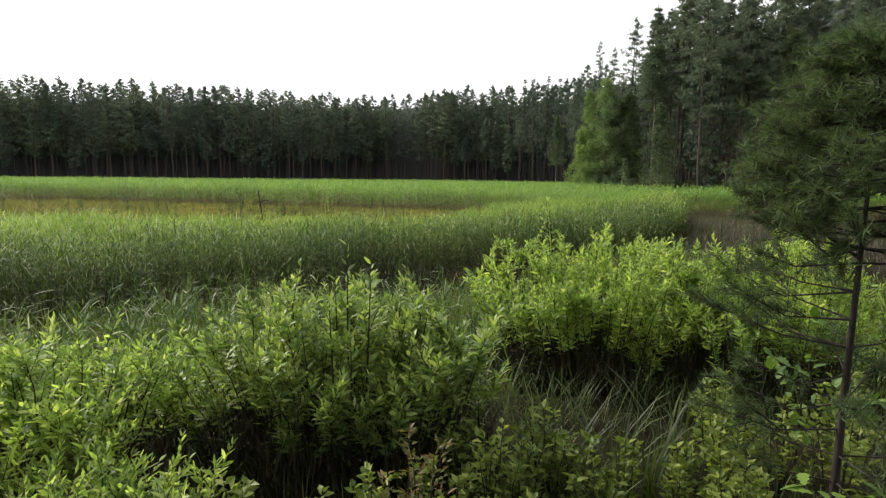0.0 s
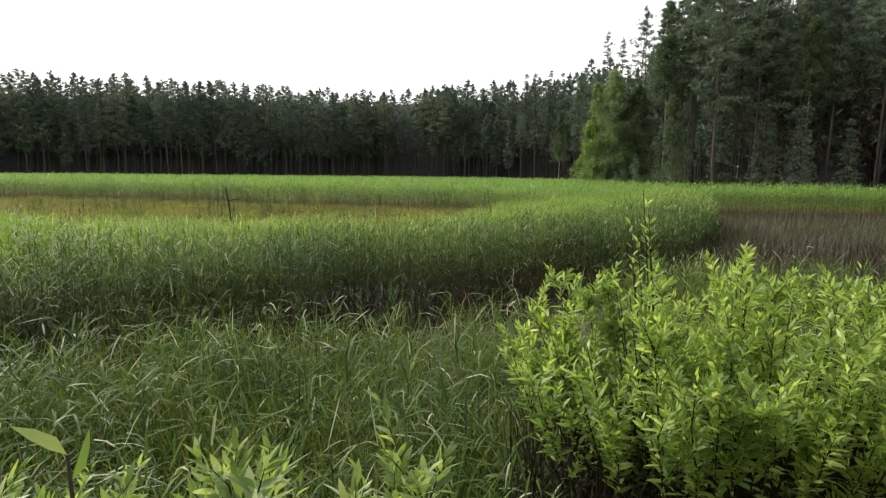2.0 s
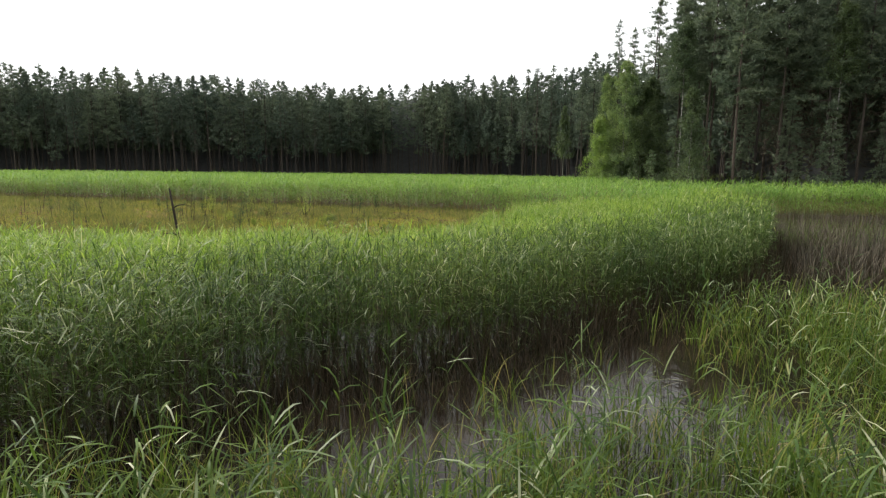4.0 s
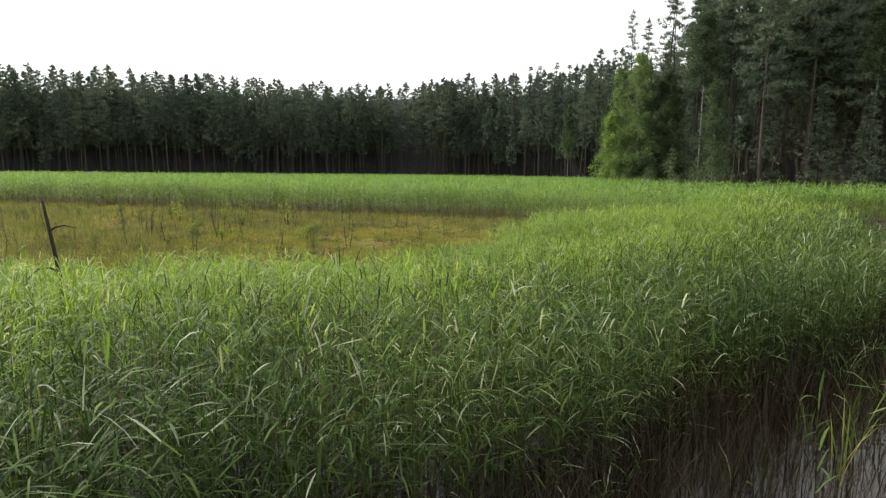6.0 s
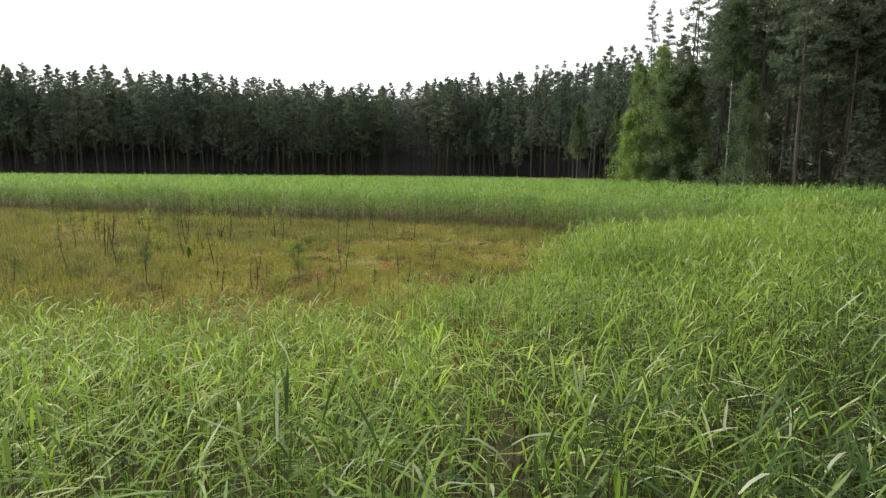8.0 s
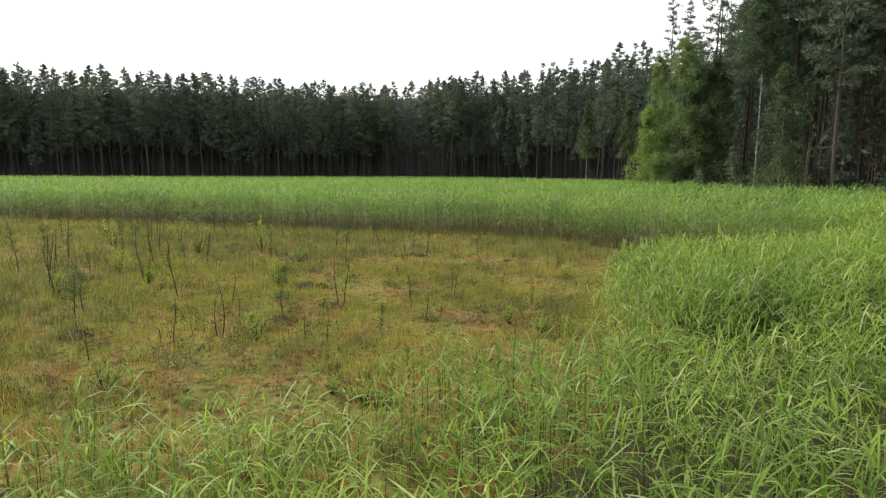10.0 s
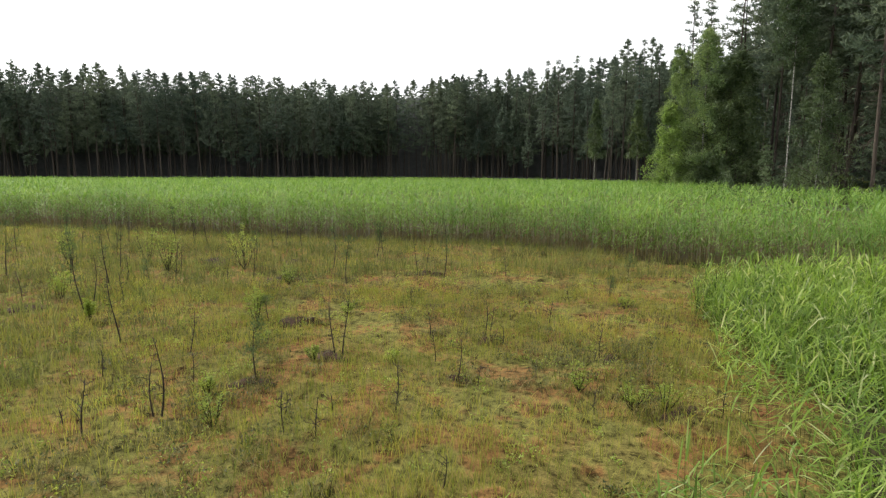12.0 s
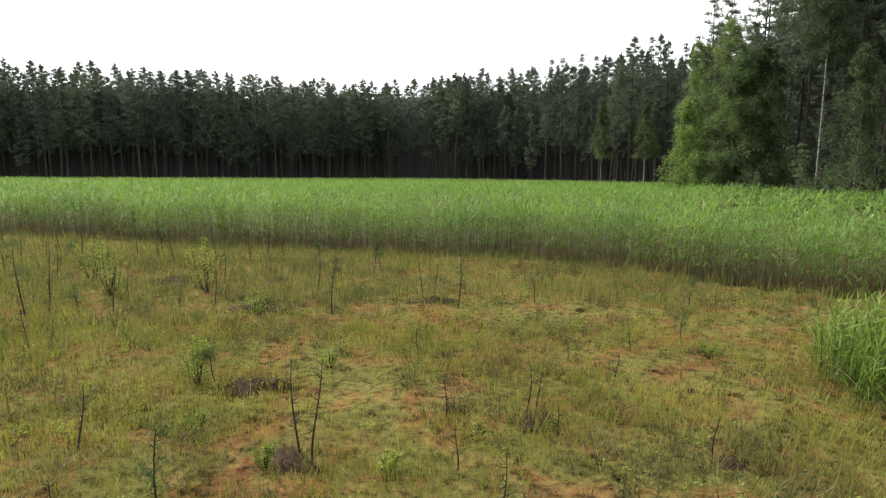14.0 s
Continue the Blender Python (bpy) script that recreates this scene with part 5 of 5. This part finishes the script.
def birch_chunks(h, r, n_leaf, leaf_len, low=0.12, point=0.75):
    path = crooked(h, 0.004, 8)
    trunk = tube(path, h * np.array([0.0042, 0.0034, 0.003, 0.0026, 0.0023, 0.0018, 0.0011, 0.0005]), 6)
    br, cen = [], []
    nb = int(40 + h * 4.5)
    per = n_leaf // nb
    for i in range(nb):
        f = low + (0.98 - low) * (i + rng.random()) / nb
        b = at_height(path, f * h)
        a = rng.uniform(0, 6.28)
        ln = r * min(1.0, 1.25 * (1.03 - f) ** point) * rng.uniform(0.55, 1.15)
        e = b + np.array([math.cos(a) * ln, math.sin(a) * ln, 0.45 * ln])
        t = e + np.array([math.cos(a) * 0.2 * ln, math.sin(a) * 0.2 * ln, -0.35 * ln])
        br.append(tube([b, e, t], [0.03, 0.016, 0.006], 3))
        u = rng.random(per)[:, None]
        c = np.where(u < 0.6, b + (e - b) * (0.25 + u / 0.6 * 0.75), e + (t - e) * (u - 0.6) / 0.4)
        c = c + rng.normal(0, 1, (per, 3)) * 0.16 * (0.6 + ln * 0.3)
        c[:, 2] -= rng.random(per) ** 2 * 0.5 * ln * 0.5
        cen.append(c)
    c = np.concatenate(cen)
    lv = leaves(c, rng.normal(0, 1, c.shape) + np.array([0, 0, -0.5]), leaf_len * rng.uniform(0.6, 1.3, len(c)), leaf_len * 0.7)
    return trunk, join(br), lv


def tree(name, chunks, bark, leaf, label, category, group="", twig=None):
    root = new(name)
    trunk, branches, crown = chunks
    part("trunk", [(*trunk, bark)], root)
    tagged(part("branchwork", [(*branches, twig or bark)], root), kind="stuff")
    part("crown", [(*crown, leaf)], root)
    return tagged(root, label, category, group)


def along_edge(pts):
    pts = np.array(pts, float)
    seg = np.linalg.norm(np.diff(pts, axis=0), axis=1)
    acc = np.concatenate([[0], np.cumsum(seg)])

    def place(s, depth):
        x, y = np.interp(s, acc, pts[:, 0]), np.interp(s, acc, pts[:, 1])
        x2, y2 = np.interp(s + 1, acc, pts[:, 0]), np.interp(s + 1, acc, pts[:, 1])
        x1, y1 = np.interp(s - 1, acc, pts[:, 0]), np.interp(s - 1, acc, pts[:, 1])
        t = np.array([x2 - x1, y2 - y1])
        t /= np.linalg.norm(t) + 1e-9
        return x - t[1] * depth, y + t[0] * depth
    return place, acc[-1]


PINE_LABEL = "tall dark pine with a bare trunk, at the forest edge or added behind the bank"


def wood_height(x, y):
    """Height of the wood's roof: lower where the edge swings in on the right."""
    return float(np.interp(x, [-160, -128, -105, -75, -45, -20, 0, 8, 18, 26, 33, 40], [31.8, 32.3, 32.8, 31.4, 30.4, 31.8, 31.8, 32.8, 33.0, 32.6, 30.2, 28.0]))


def build_far_forest():
    kinds = []
    for i in range(8):
        kinds.append(tree("pine_tree", pine_chunks(30.0, 46, 3, 11, 0.72, 0.26 + 0.26 * rng.random(), 4.6, 2, 0.15, 0.0056), M_BARK, M_NEEDLE_FARHAZE, PINE_LABEL, "pine tree", "forest pines"))
    for i in range(3):
        kinds.append(tree("spruce_tree", spruce_chunks(30.0, 26, 4, 0.95, 2.5, 0.3, 3), M_BARK, M_NEEDLE_FARHAZE, "dark pointed spruce in the forest edge", "spruce tree", "forest spruces"))
    for i in range(3):
        kinds.append(tree("pine_tree", pine_chunks(20.0, 38, 3, 5, 0.85, 0.2 + 0.12 * i, 2.9, 3, 0.3), M_BARK, M_NEEDLE_FARHAZE, "half-grown pine with a low dark crown", "pine tree", "forest pines"))
    for i in range(5):
        kinds.append(tree("pine_tree", pine_chunks(30.0, 28, 3, 9, 0.72, 0.6 + 0.1 * rng.random(), 4.2, 2, 0.14, 0.006), M_BARK, M_NEEDLE_FARHAZE, "pine with a short crown deep in the wood", "pine tree", "forest pines"))
    place, total = along_edge(FOREST_EDGE[:14])
    first = list(kinds)
    for row, (depth, step) in enumerate([(0.0, 5.2), (4.0, 4.6), (9.0, 4.2), (15.0, 3.8), (21.0, 4.0)]):
        s = rng.uniform(0, step)
        while s < total:
            x, y = place(s, depth + rng.normal(0, 1.3))
            s += step * rng.uniform(0.6, 1.4)
            if math.hypot(x - 1, y) < 95 and x < 0 or x < -168 and row > 0:
                continue
            # the outer bend of the edge, where the rows fan apart
            if row > 1 and -45 < x < -5:
                s -= 0.35 * step
            j = int(rng.integers(0, 8)) if rng.random() < (0.9 if x < 10 else 0.75) else int(rng.integers(8, 11))
            k = wood_height(x, y) / 30.0 * rng.uniform(0.88, 1.0)
            if row == 0:
                j = int(rng.integers(11, 14)) if rng.random() < 0.35 else j
                k *= rng.uniform(0.62, 0.96) if j < 11 else rng.uniform(0.7, 1.1)
            if row > 2:
                j = int(rng.integers(14, 19)) if j < 8 else j
                k *= rng.uniform(0.99, 1.07)
            m = pose(float(x), float(y), -0.1, rng.normal(0, 1.2), rng.normal(0, 1.2), rng.uniform(0, 360))
            c = first.pop(0) if first else copy_thing(kinds[j], m)
            c.matrix_basis = m
            w = k * rng.uniform(0.85, 1.12)
            c.scale = (w, w, k)
    # unseen pines added behind the bank to block sky light from there
    for n in range(38):
        c = copy_thing(kinds[n % 8], pose(-52 + 3.1 * n + rng.normal(0, 1.2), -10.5 - rng.uniform(0, 9) - 4 * (n % 2), 0.3, 0, 0, rng.uniform(0, 360)))
        k = rng.uniform(0.65, 0.85)
        c.scale = (k, k, k)


build_far_forest()


def build_wood_depth():
    """Foliage and thin trunks deeper in the wood, seen only as gloom between the front trees."""
    place, total = along_edge(FOREST_EDGE)
    n = 16000
    s = rng.uniform(0, total, n)
    d = rng.uniform(10, 38, n)
    pts = np.array([place(a, b) for a, b in zip(s, d)])
    z = rng.uniform(0.2, 1.0, n) ** 0.8 * 26
    c = np.column_stack([pts, z])
    c = c[np.hypot(c[:, 0], c[:, 1] - 10) > 35]
    close = (c[:, 0] > 10) & (c[:, 1] < 115)
    near = np.repeat(c[close], 5, 0)
    near = near + rng.normal(0, 1.6, near.shape)
    near[:, 2] = np.clip(near[:, 2] * 0.78, 0.2, 18)
    near[:, 2] *= np.where((near[:, 0] < 27) & (near[:, 1] > 72), 0.6, 1.0)
    c = c[~close]
    far_leaf = tufts(c, rng.normal(0, 1, c.shape), 2.6, 4, 1.0, 0.2)
    brown = near[::2] * np.array([1, 1, 0.7])
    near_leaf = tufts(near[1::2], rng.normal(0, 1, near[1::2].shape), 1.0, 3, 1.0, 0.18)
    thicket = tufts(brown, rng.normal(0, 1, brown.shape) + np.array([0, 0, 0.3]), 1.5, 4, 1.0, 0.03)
    tagged(part("deep_forest", [(*far_leaf, M_NEEDLE_FARHAZE), (*near_leaf, M_NEEDLE), (*thicket, M_THICKET)]), "dark foliage deeper in the pine forest", "forest", kind="stuff")
    # added sheet far behind the edge, standing in for the wood's dark mass
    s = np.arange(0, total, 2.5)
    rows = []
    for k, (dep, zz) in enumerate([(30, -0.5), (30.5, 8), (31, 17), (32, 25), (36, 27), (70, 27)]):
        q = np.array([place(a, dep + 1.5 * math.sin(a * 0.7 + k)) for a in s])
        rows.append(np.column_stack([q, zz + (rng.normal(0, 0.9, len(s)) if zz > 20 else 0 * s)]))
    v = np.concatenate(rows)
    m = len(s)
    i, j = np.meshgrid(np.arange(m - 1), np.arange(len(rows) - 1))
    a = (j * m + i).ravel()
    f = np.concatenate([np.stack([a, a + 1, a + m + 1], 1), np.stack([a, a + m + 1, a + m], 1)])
    tagged(part("backdrop", [(v, f, M_FORESTGREY)]), "dark sheet standing in for the closed forest behind the edge trees", "forest", kind="structure")
    # low growth along the foot of the near wood
    n = 1500
    s, d = rng.uniform(total - 150, total, n), rng.uniform(0.5, 9, n)
    pts = np.array([place(a, b) for a, b in zip(s, d)])
    c = np.column_stack([pts, rng.uniform(0, 1, n) ** 2 * 2.4])
    v, f = tufts(c, np.tile([0, 0, 0.7], (n, 1)), 0.6, 5, 0.9, 0.16)
    tagged(part("undergrowth", [(v, f, M_BRUSH)]), "low dark undergrowth along the forest foot", "undergrowth", kind="stuff")


build_wood_depth()


def build_right_wood():
    """The nearer corner of the wood: tall pines behind, birches and young trees in front."""
    kinds = []
    for i in range(4):
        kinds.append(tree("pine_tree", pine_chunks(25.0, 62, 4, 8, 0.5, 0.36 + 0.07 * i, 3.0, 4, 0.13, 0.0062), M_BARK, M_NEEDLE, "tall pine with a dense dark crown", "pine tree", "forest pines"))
    spots = [(26.0, 66.0, 0.98), (22.8, 74.5, 0.93), (25.0, 71.5, 1.02), (30.5, 66.5, 0.9), (33.5, 64.0, 0.9), (36.5, 63.5, 0.95), (39.5, 60.5, 0.92), (43, 59.5, 0.92), (46.5, 57, 0.97), (50, 55.5, 0.92), (54, 52.5, 0.92), (58, 50.5, 0.97), (63, 48, 0.92), (68, 46, 0.92), (74, 43, 0.97), (81, 42, 0.92)]
    spots += [(25.8, 77, 0.95), (28.5, 73.5, 1.05), (33, 70.5, 1.05), (38, 68, 1.02), (43, 65.5, 1.05), (48.5, 63, 1.0), (54, 59.5, 1.05), (60, 57, 1.0), (67, 54, 1.0), (29, 83, 0.95), (32, 79, 1.0), (37, 75, 1.05), (44, 72, 1.0), (29.5, 69.5, 0.95), (23.8, 77.4, 0.95), (26.6, 74.6, 1.0), (31.2, 68.4, 1.0), (35, 66.5, 1.0)]
    for n, (x, y, k) in enumerate(spots):
        m = pose(x, y, -0.1, 0, 0, rng.uniform(0, 360))
        c = kinds[n] if n < 4 else copy_thing(kinds[n % 4], m)
        c.matrix_basis = m
        c.scale = (k, k, k * rng.uniform(0.97, 1.05))
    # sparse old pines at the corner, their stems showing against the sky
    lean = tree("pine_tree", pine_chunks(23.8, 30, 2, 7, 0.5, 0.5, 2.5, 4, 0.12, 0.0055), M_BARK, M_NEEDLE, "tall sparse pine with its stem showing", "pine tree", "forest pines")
    lean.matrix_basis = pose(21.1, 79.2, -0.1, 0, 0, 30)
    copy_thing(lean, pose(22.0, 80.0, -0.1, 0, 0, 190)).scale = (0.95, 0.95, 0.97)
    copy_thing(lean, pose(19.3, 82.0, -0.1, 0, 0, 100)).scale = (0.9, 0.9, 0.86)
    thin = tree("pine_tree", pine_chunks(20.8, 40, 2, 6, 0.4, 0.45, 1.35, 4, 0.12, 0.0045), M_BARK, M_NEEDLE_FARHAZE, "slim pointed pine rising above the birches", "pine tree", "forest pines")
    thin.matrix_basis = pose(17.13, 79.9, 0, 0, 0, 0)
    b1 = tree("birch_tree", birch_chunks(15.6, 2.5, 26000, 0.13, 0.06, 0.62), M_BIRCHBARK, M_BIRCHYOUNG, "leafy light green birch at the corner of the wood", "birch tree", "birches", M_TWIG)
    b1.matrix_basis = pose(17.3, 76.4, 0, 0, 0, 40)
    copy_thing(b1, pose(16.0, 79.4, 0, 0, 0, 170)).scale = (0.86, 0.86, 0.92)
    b2 = tree("willow_tree", birch_chunks(9.0, 1.9, 12000, 0.16, 0.02, 0.7), M_BARK, M_SALLOW, "bushy yellow-green willow at the corner of the wood", "willow tree")
    b2.matrix_basis = pose(15.0, 78.4, 0, 0, 0, 140)
    b3 = tree("birch_tree", birch_chunks(10.9, 1.9, 13000, 0.13, 0.14, 0.75), M_BIRCHBARK, M_BIRCHLEAF, "young grey-green birch before dark pines", "birch tree", "birches", M_TWIG)
    b3.matrix_basis = pose(20.8, 64.0, 0, 0, 0, 10)
    b5 = tree("birch_tree", birch_chunks(18.6, 2.3, 12000, 0.14, 0.6, 0.6), M_BIRCHBARK, M_BIRCHLEAF, "tall birch with a white trunk before dark pines", "birch tree", "birches", M_TWIG)
    b5.matrix_basis = pose(21.9, 70.5, 0, 0, 0, 70)
    copy_thing(b5, pose(33.8, 62.8, 0, 0, 0, 200))
    b4 = tree("birch_tree", birch_chunks(16.2, 2.2, 5000, 0.28, 0.3, 0.9), M_BIRCHBARK, M_BIRCHLEAF, "slender birch with a white trunk before the forest", "birch tree", "birches", M_TWIG)
    b4.matrix_basis = pose(18.4, 136, 0, 0, 0, 0)
    copy_thing(b4, pose(26.6, 137, 0, 0, 0, 120)).scale = (1.1, 1.1, 1.0)
    al = tree("alder_tree", birch_chunks(12.6, 2.6, 22000, 0.16, 0.03, 0.6), M_BARK, M_BIRCHLEAF, "broad dark green alder before the pines", "alder tree", "alders", M_TWIG)
    al.matrix_basis = pose(19.0, 75.2, 0, 0, 0, 230)
    copy_thing(al, pose(20.6, 77.0, 0, 0, 0, 20)).scale = (0.9, 0.9, 1.08)
    sp = tree("spruce_tree", spruce_chunks(4.9, 16, 8, 0.26, 1.4, 0.04, 5), M_BARK, M_SPRUCELET, "small young spruce among the reeds by the wood", "spruce tree", "young spruces")
    sp.matrix_basis = pose(17.0, 63.1, 0, 0, 0, 0)
    copy_thing(sp, pose(15.55, 65.8, 0, 0, 0, 90)).scale = (0.62, 0.62, 0.62)
    copy_thing(sp, pose(17.9, 63.2, 0, 0, 0, 190)).scale = (0.6, 0.6, 0.55)
    s2 = tree("spruce_tree", spruce_chunks(12.0, 24, 9, 0.5, 2.4, 0.03, 5), M_BARK, M_NEEDLE, "dark spruce behind the birches or added behind the camera", "spruce tree", "forest spruces")
    s2.matrix_basis = pose(24.0, 72.5, 0, 0, 0, 0)
    # the first five are unseen, added behind the camera to screen off sky light
    for x, y, k in [(1.5, -9.5, 1.0), (5.0, -8.0, 1.1), (8.5, -7.0, 1.0), (11.5, -4.5, 1.1), (-3.0, -9.0, 1.0), (31, 65.5, 0.9), (33, 62.0, 0.8), (41, 57.5, 0.95), (51, 53, 1.0), (28.2, 69.5, 0.9), (47, 55.5, 0.8), (24.5, 79, 1.0), (22.6, 67.8, 0.55), (37, 60.8, 0.7)]:
        copy_thing(s2, pose(x, y, 0, 0, 0, rng.uniform(0, 360))).scale = (k, k, k)


build_right_wood()
